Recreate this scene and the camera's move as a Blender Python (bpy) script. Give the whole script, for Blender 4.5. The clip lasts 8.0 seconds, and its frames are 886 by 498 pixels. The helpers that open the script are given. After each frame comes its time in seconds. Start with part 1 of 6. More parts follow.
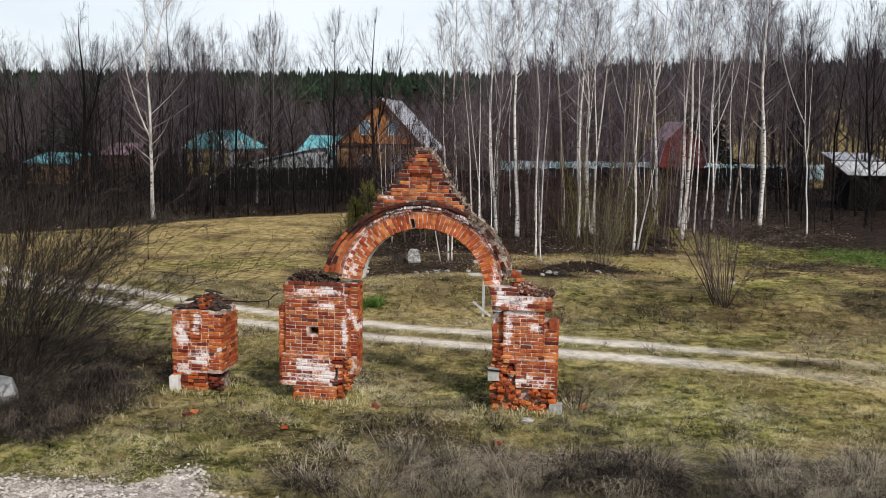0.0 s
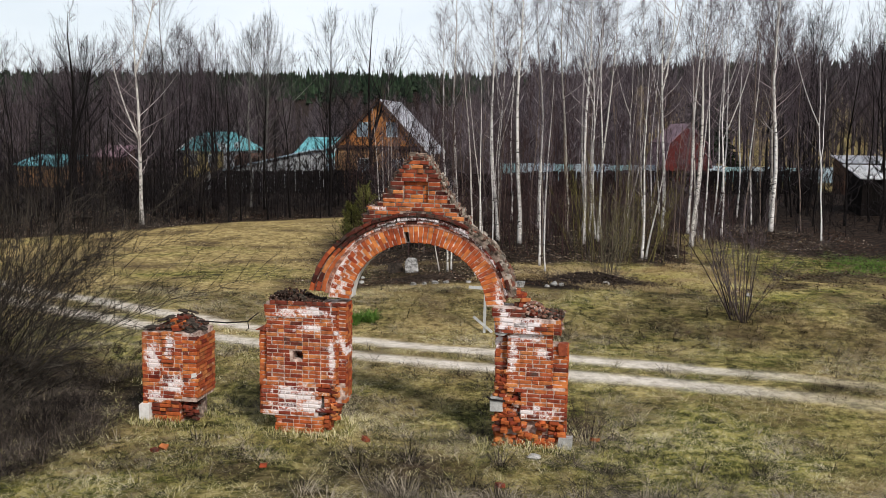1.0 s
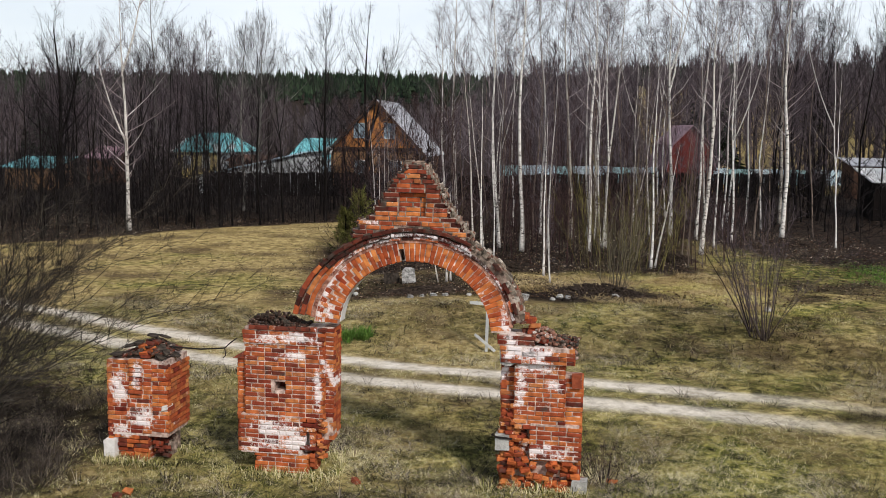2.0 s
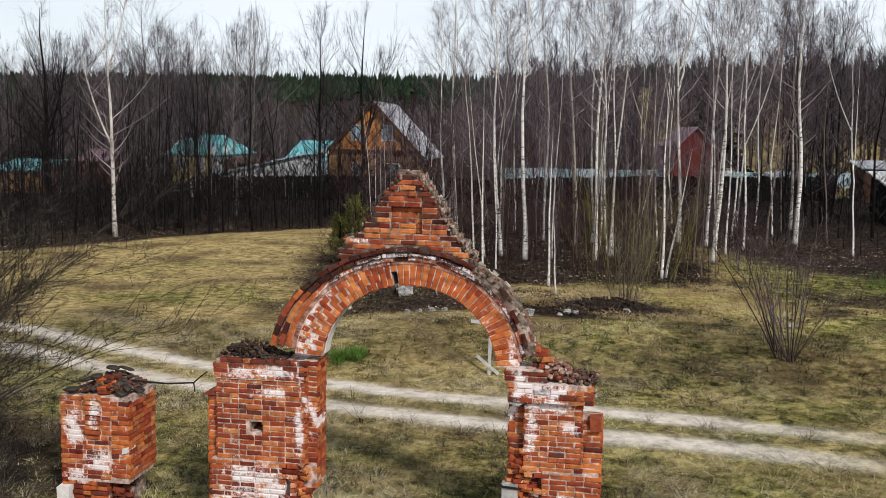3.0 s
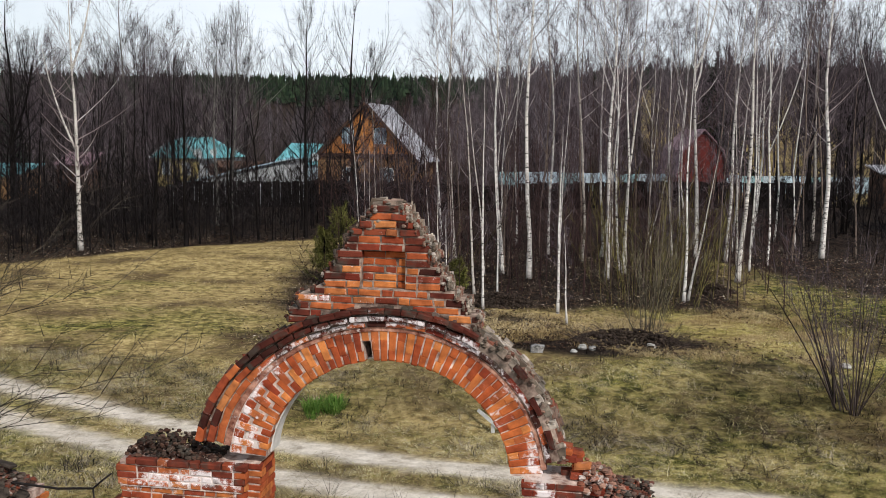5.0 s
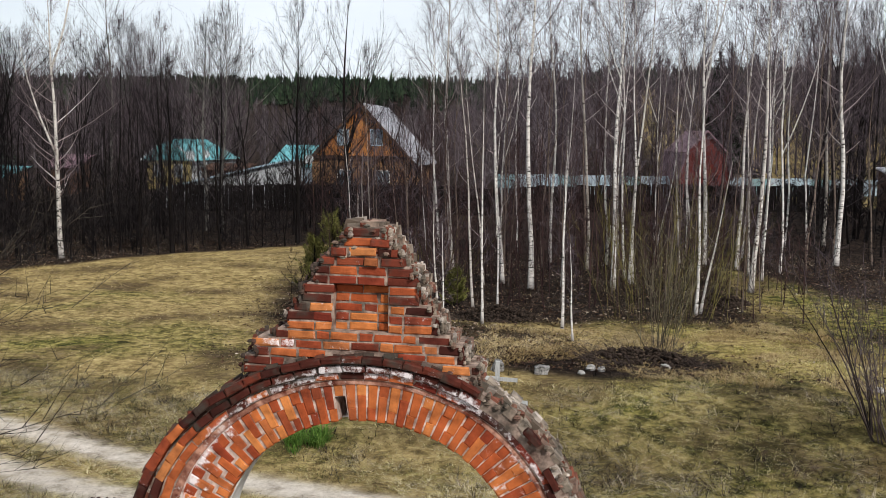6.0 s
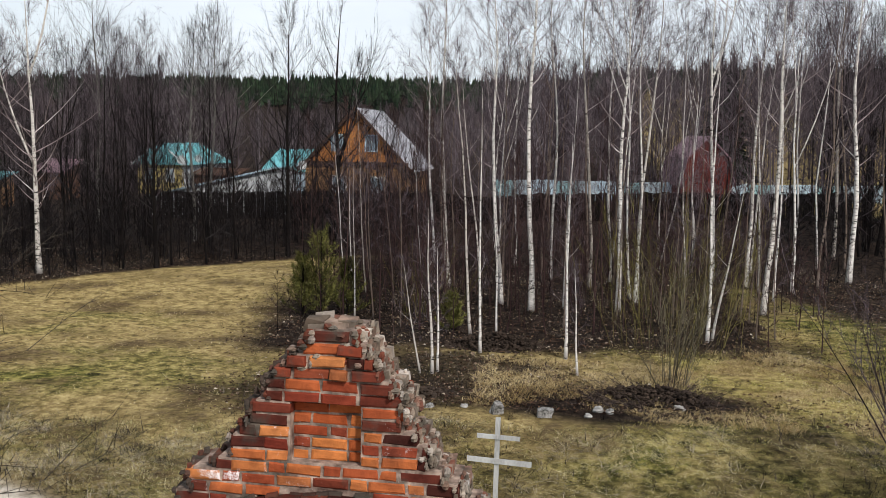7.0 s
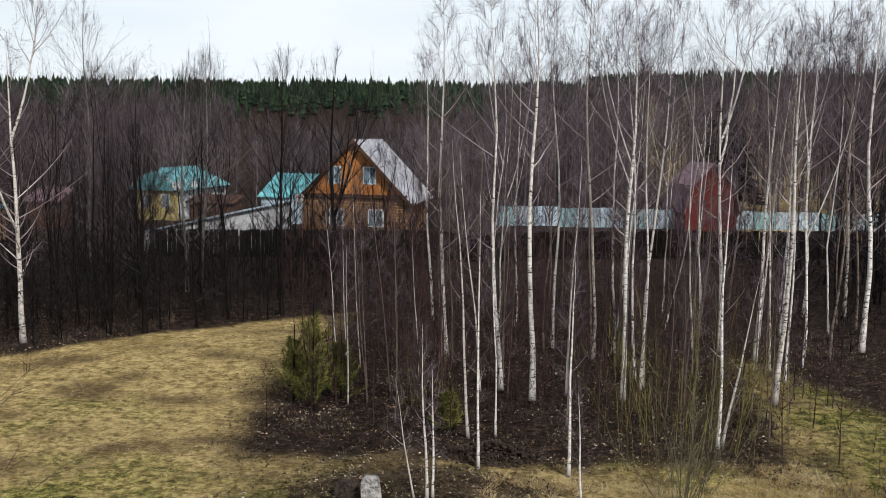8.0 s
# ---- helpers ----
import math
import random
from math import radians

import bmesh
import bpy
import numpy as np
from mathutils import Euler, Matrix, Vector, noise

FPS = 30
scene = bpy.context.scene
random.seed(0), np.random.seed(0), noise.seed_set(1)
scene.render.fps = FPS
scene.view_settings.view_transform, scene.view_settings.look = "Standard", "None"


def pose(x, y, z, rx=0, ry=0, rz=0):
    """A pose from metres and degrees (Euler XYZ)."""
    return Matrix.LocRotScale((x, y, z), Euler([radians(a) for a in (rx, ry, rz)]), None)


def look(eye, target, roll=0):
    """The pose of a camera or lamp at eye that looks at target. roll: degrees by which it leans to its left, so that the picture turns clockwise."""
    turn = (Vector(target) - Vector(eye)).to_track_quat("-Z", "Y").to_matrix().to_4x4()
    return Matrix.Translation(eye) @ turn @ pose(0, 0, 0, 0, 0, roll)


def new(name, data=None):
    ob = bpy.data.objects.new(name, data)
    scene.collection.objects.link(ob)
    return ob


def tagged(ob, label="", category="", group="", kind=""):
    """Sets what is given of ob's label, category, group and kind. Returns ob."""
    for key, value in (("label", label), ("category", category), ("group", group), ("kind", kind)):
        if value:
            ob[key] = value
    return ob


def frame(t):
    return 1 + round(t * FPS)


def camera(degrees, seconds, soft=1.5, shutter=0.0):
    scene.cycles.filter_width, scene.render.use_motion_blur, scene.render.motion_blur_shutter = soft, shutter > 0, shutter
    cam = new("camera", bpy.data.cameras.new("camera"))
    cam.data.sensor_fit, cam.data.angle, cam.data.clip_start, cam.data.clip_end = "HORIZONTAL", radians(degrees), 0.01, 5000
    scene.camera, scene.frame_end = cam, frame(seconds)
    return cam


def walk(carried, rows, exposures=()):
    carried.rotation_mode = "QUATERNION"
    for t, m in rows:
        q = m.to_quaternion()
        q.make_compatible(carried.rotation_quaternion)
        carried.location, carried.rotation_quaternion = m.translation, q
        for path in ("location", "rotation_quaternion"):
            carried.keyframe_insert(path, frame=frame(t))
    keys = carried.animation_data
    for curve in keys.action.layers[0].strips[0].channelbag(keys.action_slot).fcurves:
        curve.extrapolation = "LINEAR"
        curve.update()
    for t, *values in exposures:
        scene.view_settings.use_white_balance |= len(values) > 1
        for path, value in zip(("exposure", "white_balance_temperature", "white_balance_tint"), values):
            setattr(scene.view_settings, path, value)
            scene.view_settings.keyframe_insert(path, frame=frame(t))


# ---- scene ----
# ---------- camera ----------
cam = camera(50.0, 8.0, soft=0.4)
PATH = [
    (0.0, (1.767, -0.142, 6.044), (1.450, 1.818, 5.800), 0.9),
    (0.5, (1.638, 0.922, 6.058), (1.320, 2.882, 5.816), 0.9),
    (1.0, (1.481, 1.972, 6.095), (1.163, 3.932, 5.854), 0.95),
    (1.5, (1.298, 3.010, 6.145), (0.982, 4.970, 5.904), 1.0),
    (3.0, (0.757, 6.287, 6.251), (0.444, 8.248, 6.014), 1.0),
    (3.5, (0.584, 7.415, 6.292), (0.272, 9.376, 6.055), 1.0),
    (4.0, (0.427, 8.515, 6.327), (0.117, 10.477, 6.091), 1.0),
    (4.5, (0.259, 9.594, 6.369), (-0.049, 11.556, 6.133), 1.0),
    (5.0, (0.100, 10.671, 6.403), (-0.206, 12.634, 6.169), 1.0),
    (6.5, (-0.321, 13.848, 6.517), (-0.622, 15.812, 6.286), 1.0),
    (6.8, (-0.405, 14.460, 6.718), (-0.704, 16.424, 6.487), 1.05),
    (7.0, (-0.458, 14.849, 6.965), (-0.754, 16.813, 6.733), 1.1),
    (7.2, (-0.503, 15.224, 7.560), (-0.800, 17.188, 7.326), 1.1),
    (7.4, (-0.542, 15.594, 8.300), (-0.839, 17.558, 8.064), 1.1),
    (7.5, (-0.560, 15.783, 8.680), (-0.857, 17.747, 8.442), 1.1),
    (8.0, (-0.648, 16.782, 10.036), (-0.947, 18.745, 9.795), 1.05),
]
walk(cam, [(t, look(eye, target, roll)) for t, eye, target, roll in PATH], [(0.0, -0.05)])

# ---------- sky and sun ----------
SUN_AZ, SUN_EL = radians(143), radians(42)   # where the sun stands: compass angle from +y towards +x, and height
world = bpy.data.worlds.new("sky")
scene.world = world
world.use_nodes = True
wn, wl = world.node_tree.nodes, world.node_tree.links
wn.clear()
w_out, w_bg = wn.new("ShaderNodeOutputWorld"), wn.new("ShaderNodeBackground")
w_sky = wn.new("ShaderNodeTexSky")
w_sky.sky_type, w_sky.sun_disc = 'NISHITA', False
w_sky.sun_elevation, w_sky.sun_rotation = SUN_EL, SUN_AZ
w_cloud, w_ramp, w_mix = wn.new("ShaderNodeTexNoise"), wn.new("ShaderNodeValToRGB"), wn.new("ShaderNodeMix")
w_co, w_map = wn.new("ShaderNodeTexCoord"), wn.new("ShaderNodeMapping")
w_map.inputs["Scale"].default_value = (1.0, 1.0, 3.5)
w_cloud.inputs["Scale"].default_value, w_cloud.inputs["Detail"].default_value = 2.3, 6
w_ramp.color_ramp.elements[0].position, w_ramp.color_ramp.elements[0].color = 0.30, (0.66, 0.66, 0.66, 1)
w_ramp.color_ramp.elements[1].position, w_ramp.color_ramp.elements[1].color = 0.62, (0.97, 0.97, 0.97, 1)
w_mix.data_type = 'RGBA'
w_mix.inputs["B"].default_value = (11.0, 11.8, 12.6, 1)
wl.new(w_co.outputs["Generated"], w_map.inputs["Vector"])
wl.new(w_map.outputs["Vector"], w_cloud.inputs["Vector"])
wl.new(w_cloud.outputs["Fac"], w_ramp.inputs["Fac"])
w_sep, w_open, w_cover = wn.new("ShaderNodeSeparateXYZ"), wn.new("ShaderNodeMapRange"), wn.new("ShaderNodeMath")
w_open.inputs["From Min"].default_value, w_open.inputs["From Max"].default_value = 0.22, 0.75
w_open.inputs["To Min"].default_value, w_open.inputs["To Max"].default_value = 1.0, 0.35
w_cover.operation = 'MULTIPLY'
wl.new(w_co.outputs["Generated"], w_sep.inputs[0])
wl.new(w_sep.outputs["Z"], w_open.inputs["Value"])
wl.new(w_ramp.outputs["Color"], w_cover.inputs[0])
wl.new(w_open.outputs["Result"], w_cover.inputs[1])
wl.new(w_cover.outputs["Value"], w_mix.inputs["Factor"])
wl.new(w_sky.outputs["Color"], w_mix.inputs["A"])
wl.new(w_mix.outputs["Result"], w_bg.inputs["Color"])
w_bg.inputs["Strength"].default_value = 0.088
wl.new(w_bg.outputs["Background"], w_out.inputs["Surface"])
sun = new("sun", bpy.data.lights.new("sun", 'SUN'))
sun.data.energy, sun.data.angle, sun.data.color = 3.9, radians(5), (1.0, 0.96, 0.92)
sun_from = Vector((math.sin(SUN_AZ) * math.cos(SUN_EL), math.cos(SUN_AZ) * math.cos(SUN_EL), math.sin(SUN_EL)))
sun.matrix_world = look(sun_from * 100, (0, 0, 0))

# ---------- materials ----------
def material(name, rough=0.8, metal=0.0):
    m = bpy.data.materials.new(name)
    m.use_nodes = True
    b = m.node_tree.nodes["Principled BSDF"]
    b.inputs["Roughness"].default_value, b.inputs["Metallic"].default_value = rough, metal
    b.inputs["Specular IOR Level"].default_value = 0.3 if rough < 0.7 else 0.06
    return m, m.node_tree.nodes, m.node_tree.links, b


def ramp(nodes, stops):
    r = nodes.new("ShaderNodeValToRGB")
    el = r.color_ramp.elements
    while len(el) < len(stops):
        el.new(0.5)
    for e, (p, c) in zip(el, stops):
        e.position, e.color = p, (*c, 1)
    return r


def noise_tex(nodes, links, scale, detail=4, vector=None, rough=0.55):
    n = nodes.new("ShaderNodeTexNoise")
    n.inputs["Scale"].default_value, n.inputs["Detail"].default_value, n.inputs["Roughness"].default_value = scale, detail, rough
    if vector is not None:
        links.new(vector, n.inputs["Vector"])
    return n


def mixc(nodes, links, fac, a, b, mode='MIX'):
    n = nodes.new("ShaderNodeMix")
    n.data_type, n.blend_type = 'RGBA', mode
    for sock, val in (("Factor", fac), ("A", a), ("B", b)):
        if isinstance(val, (int, float)):
            n.inputs[sock].default_value = val
        elif isinstance(val, tuple):
            n.inputs[sock].default_value = (*val, 1)
        else:
            links.new(val, n.inputs[sock])
    return n.outputs["Result"]


def calc(nodes, links, op, a, b=0.0, clamp=False):
    n = nodes.new("ShaderNodeMath")
    n.operation, n.use_clamp = op, clamp
    for i, val in enumerate((a, b)):
        if isinstance(val, (int, float)):
            n.inputs[i].default_value = val
        else:
            links.new(val, n.inputs[i])
    return n.outputs[0]


def bumped(nodes, links, b, height, strength=0.4, dist=0.02):
    n = nodes.new("ShaderNodeBump")
    n.inputs["Strength"].default_value, n.inputs["Distance"].default_value = strength, dist
    links.new(height, n.inputs["Height"])
    links.new(n.outputs["Normal"], b.inputs["Normal"])


def plain(name, lo, hi, scale=3.0, rough=0.8, metal=0.0, bump=0.3, dist=0.01, fine=40.0, stretch=None):
    """A surface that wanders between two colours at a coarse and a fine scale, with fine relief."""
    m, n, l, b = material(name, rough, metal)
    co = n.new("ShaderNodeTexCoord").outputs["Object"]
    if stretch:
        mp = n.new("ShaderNodeMapping")
        mp.inputs["Scale"].default_value = stretch
        l.new(co, mp.inputs["Vector"])
        co = mp.outputs["Vector"]
    a, f = noise_tex(n, l, scale, 5, co), noise_tex(n, l, fine, 3, co)
    mixed = calc(n, l, 'ADD', calc(n, l, 'MULTIPLY', a.outputs["Fac"], 0.65), calc(n, l, 'MULTIPLY', f.outputs["Fac"], 0.35))
    r = ramp(n, [(0.36, lo), (0.64, hi)])
    l.new(mixed, r.inputs["Fac"])
    l.new(r.outputs["Color"], b.inputs["Base Color"])
    bumped(n, l, b, f.outputs["Fac"], bump, dist)
    return m


# where the lime wash has stayed on the brick: x, z, half width, half height
WASH = ((-4.95, 0.26, 0.50, 0.20), (-4.35, 0.30, 0.38, 0.22), (-4.78, 0.55, 0.66, 0.26), (-4.4, 2.32, 0.5, 0.11), (-7.5, 0.62, 0.36, 0.22), (0.2, 2.05, 0.42, 0.16), (-5.0, 2.28, 0.42, 0.16), (-4.45, 1.98, 0.35, 0.10), (-3.95, 1.35, 0.09, 0.6),
        (0.42, 0.46, 0.55, 0.17), (0.0, 1.98, 0.30, 0.12), (-0.12, 1.6, 0.12, 0.45), (0.50, 1.68, 0.2, 0.12), (0.05, 2.30, 0.45, 0.16), (-0.35, 2.85, 0.13, 0.25),
        (-7.42, 0.52, 0.42, 0.20), (-7.95, 0.28, 0.28, 0.16), (-7.58, 1.42, 0.13, 0.3), (-7.98, 1.1, 0.2, 0.35), (-3.76, 2.82, 0.10, 0.22), (-0.42, 2.85, 0.16, 0.30), (-2.9, 4.55, 0.2, 0.06))


def brick_material(name, stops, white=0.5, moss=0.0, per_island=False, spots=True, mortar=False, sooty=0.4):
    """Old brick: each its own red, soot, lime wash left in patches."""
    m, n, l, b = material(name, 0.85)
    geo = n.new("ShaderNodeNewGeometry")
    pos = geo.outputs["Position"]
    fine, mid, big = noise_tex(n, l, 55, 4, pos), noise_tex(n, l, 9, 5, pos), noise_tex(n, l, 1.7, 4, pos)
    if mortar:
        rnd = mid.outputs["Fac"]
    else:
        rnd = geo.outputs["Random Per Island"] if per_island else n.new("ShaderNodeObjectInfo").outputs["Random"]
    r = ramp(n, stops)
    l.new(rnd, r.inputs["Fac"])
    tone = ramp(n, [(0.3, (0.62, 0.58, 0.58)), (0.7, (1.25, 1.2, 1.15))])
    l.new(mid.outputs["Fac"], tone.inputs["Fac"])
    col = mixc(n, l, 1.0, r.outputs["Color"], tone.outputs["Color"], 'MULTIPLY')
    soot = calc(n, l, 'MULTIPLY', calc(n, l, 'SUBTRACT', noise_tex(n, l, 2.6, 6, pos, 0.65).outputs["Fac"], 0.53), 6.0, True)
    col = mixc(n, l, calc(n, l, 'MULTIPLY', soot, sooty), col, (0.05, 0.026, 0.022))
    wash = calc(n, l, 'ADD', calc(n, l, 'MULTIPLY', big.outputs["Fac"], 0.6), calc(n, l, 'MULTIPLY', noise_tex(n, l, 15, 7, pos, 0.8).outputs["Fac"], 1.5))
    if spots:
        field = None
        for x, z, rx, rz in WASH:
            sub = n.new("ShaderNodeVectorMath")
            sub.operation = 'MULTIPLY_ADD'
            l.new(pos, sub.inputs[0])
            sub.inputs[1].default_value = (1 / rx, 0, 1 / rz)
            sub.inputs[2].default_value = (-x / rx, 0, -z / rz)
            ln = n.new("ShaderNodeVectorMath")
            ln.operation = 'LENGTH'
            l.new(sub.outputs[0], ln.inputs[0])
            v = calc(n, l, 'SUBTRACT', 1.35, ln.outputs["Value"], True)
            field = v if field is None else calc(n, l, 'MAXIMUM', field, v)
        hub = n.new("ShaderNodeVectorMath")
        hub.operation = 'MULTIPLY_ADD'
        l.new(pos, hub.inputs[0])
        hub.inputs[1].default_value, hub.inputs[2].default_value = (1, 0, 1), (2.14, 0, -2.52)
        rad = n.new("ShaderNodeVectorMath")
        rad.operation = 'LENGTH'
        l.new(hub.outputs[0], rad.inputs[0])
        ring = calc(n, l, 'SUBTRACT', 1.2, calc(n, l, 'MULTIPLY', calc(n, l, 'ABSOLUTE', calc(n, l, 'SUBTRACT', rad.outputs["Value"], 1.82)), 10.0), True)
        field = calc(n, l, 'MAXIMUM', field, calc(n, l, 'MULTIPLY', ring, 0.88))
        wash = calc(n, l, 'ADD', wash, calc(n, l, 'MULTIPLY', calc(n, l, 'MINIMUM', field, 0.95), 0.44))
    if not mortar:
        wash = calc(n, l, 'ADD', wash, calc(n, l, 'MULTIPLY', calc(n, l, 'SUBTRACT', rnd, 0.5), 0.30))
    wash = calc(n, l, 'MULTIPLY', calc(n, l, 'SUBTRACT', wash, 1.36 - 0.2 * white - (0.10 if mortar else 0)), 5.0, True)
    col = mixc(n, l, calc(n, l, 'MULTIPLY', wash, 0.9), col, (0.62, 0.54, 0.50) if mortar else (0.76, 0.70, 0.69))
    if moss:
        g = calc(n, l, 'MULTIPLY', calc(n, l, 'SUBTRACT', noise_tex(n, l, 6, 5, pos).outputs["Fac"], 0.55 - 0.15 * moss), 6.0, True)
        col = mixc(n, l, calc(n, l, 'MULTIPLY', g, 0.75), col, (0.055, 0.05, 0.04))
    l.new(col, b.inputs["Base Color"])
    bumped(n, l, b, calc(n, l, 'ADD', fine.outputs["Fac"], mid.outputs["Fac"]), 0.6, 0.008)
    return m


RED = [(0.0, (0.13, 0.024, 0.016)), (0.12, (0.24, 0.050, 0.025)), (0.4, (0.36, 0.090, 0.033)), (0.7, (0.43, 0.140, 0.046)), (0.85, (0.50, 0.20, 0.070)), (1.0, (0.20, 0.040, 0.024))]
DARK = [(0.0, (0.10, 0.026, 0.018)), (0.5, (0.16, 0.038, 0.022)), (1.0, (0.24, 0.054, 0.028))]
M_BRICK = brick_material("red_brick", RED, 0.30)
M_BRICK_ARCH = brick_material("arch_brick", [(0.0, (0.22, 0.042, 0.020)), (0.25, (0.37, 0.088, 0.029)), (0.55, (0.45, 0.132, 0.040)), (0.85, (0.53, 0.195, 0.060)), (1.0, (0.26, 0.050, 0.023))], 0.2, sooty=0.3)
M_BRICK_DARK = brick_material("weathered_dark_brick", DARK, 0.05, 0.25)
# sooty brick; also stands in for shade in the hole and the pier's hollow
M_BRICK_SOOTSHADE = brick_material("soot_shade_brick", [(0.0, (0.040, 0.014, 0.011)), (0.5, (0.075, 0.021, 0.015)), (1.0, (0.14, 0.034, 0.020))], 0.08, 0.3)
M_GREYLIME = brick_material("grey_lime_rubble", [(0.0, (0.11, 0.085, 0.065)), (0.3, (0.32, 0.275, 0.22)), (0.5, (0.17, 0.05, 0.03)), (0.75, (0.20, 0.165, 0.13)), (1.0, (0.52, 0.47, 0.41))], 0.3, 0.5, True, False)
M_BRICK_JOINED = brick_material("red_brick_joined", RED, 0.2, 0.0, True)
M_RUBBLE = brick_material("rubble", [(0.0, (0.10, 0.075, 0.06)), (0.35, (0.045, 0.030, 0.024)), (0.65, (0.16, 0.045, 0.026)), (0.92, (0.12, 0.085, 0.07)), (1.0, (0.36, 0.31, 0.27))], 0.1, 0.8, True, False)
M_LIMERUBBLE = brick_material("lime_rubble", [(0.0, (0.22, 0.065, 0.035)), (0.4, (0.34, 0.20, 0.15)), (0.7, (0.18, 0.06, 0.036)), (1.0, (0.52, 0.44, 0.39))], 0.45, 0.5, True, False)
M_MORTAR = brick_material("lime_mortar", [(0.3, (0.28, 0.17, 0.13)), (0.7, (0.60, 0.49, 0.43))], 0.45, 0.0, False, True, True)
M_CORE = brick_material("rubble_core", [(0.3, (0.13, 0.085, 0.065)), (0.7, (0.44, 0.35, 0.29))], 0.1, 0.5, False, False, True)
M_WORNLIME = brick_material("worn_lime", [(0.35, (0.14, 0.036, 0.020)), (0.65, (0.40, 0.22, 0.16))], 0.75, 0.0, False, False, True)
M_LIME = plain("lime_render", (0.50, 0.46, 0.42), (0.72, 0.69, 0.66), 5, 0.9, fine=50)
M_STONE = plain("pale_stone", (0.22, 0.215, 0.20), (0.50, 0.48, 0.45), 5, 0.85, fine=40)
M_GRAVE = plain("grave_stone", (0.05, 0.05, 0.045), (0.42, 0.40, 0.38), 6, 0.9, fine=25, bump=0.8, dist=0.03)
M_GREYSTONE = plain("grey_stone", (0.12, 0.12, 0.12), (0.34, 0.34, 0.33), 3, 0.85, fine=30)
M_SLATE = plain("black_slate", (0.012, 0.010, 0.009), (0.075, 0.058, 0.045), 9, 0.85, fine=60)
M_MOSSCRUMB = brick_material("mossy_crumb", [(0.0, (0.016, 0.012, 0.010)), (0.6, (0.06, 0.030, 0.022)), (0.9, (0.12, 0.07, 0.05)), (1.0, (0.30, 0.25, 0.21))], 0.1, 0.7, True, False)
M_IRON = plain("old_iron", (0.012, 0.011, 0.011), (0.04, 0.03, 0.026), 20, 0.6, 0.6)
M_PALEWOOD = plain("silver_wood", (0.26, 0.26, 0.255), (0.50, 0.50, 0.48), 4, 0.7, stretch=(1, 1, 0.2))


def birch_bark(name="birch_bark", pale=1.0):
    m, n, l, b = material(name, 0.75)
    co = n.new("ShaderNodeTexCoord").outputs["Object"]
    mp = n.new("ShaderNodeMapping")
    mp.inputs["Scale"].default_value = (3.0, 3.0, 9.0)
    l.new(co, mp.inputs["Vector"])
    marks = noise_tex(n, l, 1.6, 4, mp.outputs["Vector"])
    r = ramp(n, [(0.36, (0.03, 0.027, 0.025)), (0.43, (0.58 * pale, 0.54 * pale ** 1.15, 0.50 * pale ** 1.25)), (0.7, (0.88 * pale, 0.85 * pale ** 1.15, 0.81 * pale ** 1.25))])
    l.new(marks.outputs["Fac"], r.inputs["Fac"])
    z = n.new("ShaderNodeSeparateXYZ")
    l.new(co, z.inputs[0])
    foot = calc(n, l, 'MULTIPLY', calc(n, l, 'SUBTRACT', calc(n, l, 'ADD', 0.05, calc(n, l, 'MULTIPLY', marks.outputs["Fac"], 0.7)), z.outputs["Z"]), 2.0, True)
    own = n.new("ShaderNodeObjectInfo").outputs["Random"]
    tint = ramp(n, [(0.0, (0.55, 0.52, 0.48)), (0.35, (0.86, 0.85, 0.83)), (1.0, (1.0, 1.0, 1.0))])
    l.new(own, tint.inputs["Fac"])
    col = mixc(n, l, 1.0, r.outputs["Color"], tint.outputs["Color"], 'MULTIPLY')
    l.new(mixc(n, l, foot, col, (0.06, 0.05, 0.045)), b.inputs["Base Color"])
    return m


def twig_mat(name, lo, hi, patch=0.3):
    """Bare twigs, each its own shade, browner or greyer from place to place."""
    m, n, l, b = material(name, 0.85)
    geo = n.new("ShaderNodeNewGeometry")
    big = noise_tex(n, l, patch, 3, geo.outputs["Position"])
    f = calc(n, l, 'ADD', calc(n, l, 'MULTIPLY', geo.outputs["Random Per Island"], 0.7), calc(n, l, 'MULTIPLY', calc(n, l, 'SUBTRACT', big.outputs["Fac"], 0.35), 1.0), True)
    mid = tuple((a + c) / 2 * k for a, c, k in zip(lo, hi, (0.85, 0.75, 0.78)))
    r = ramp(n, [(0.1, lo), (0.6, mid), (1.0, hi)])
    l.new(f, r.inputs["Fac"])
    l.new(r.outputs["Color"], b.inputs["Base Color"])
    return m


M_BIRCH = birch_bark()
M_BIRCH_DULL = birch_bark("young_birch_bark", 0.25)
M_TWIG = twig_mat("birch_twig", (0.022, 0.018, 0.021), (0.20, 0.172, 0.184), 0.8)
M_PALETWIG = twig_mat("pale_birch_limb", (0.10, 0.082, 0.078), (0.66, 0.61, 0.58), 0.8)
# near-black bark and twigs: shade among the trees is put into the colour
M_DARKBARK = plain("shaded_alder_bark", (0.003, 0.0025, 0.0025), (0.015, 0.012, 0.011), 4.0, 0.9, fine=25, stretch=(1, 1, 0.25))
M_DARKTWIG = twig_mat("shaded_alder_twig", (0.002, 0.0018, 0.0019), (0.034, 0.030, 0.029), 0.5)
M_BROWNWOOD = twig_mat("bare_woods", (0.012, 0.0105, 0.012), (0.25, 0.222, 0.232), 0.05)
M_REDWOOD = twig_mat("russet_woods", (0.012, 0.0105, 0.012), (0.17, 0.146, 0.156), 0.05)
M_PURPLETWIG = twig_mat("brown_purple_twig", (0.009, 0.0075, 0.0082), (0.165, 0.138, 0.144), 0.3)
M_SCRUB = twig_mat("scrub", (0.005, 0.0035, 0.0035), (0.10, 0.064, 0.058), 0.35)
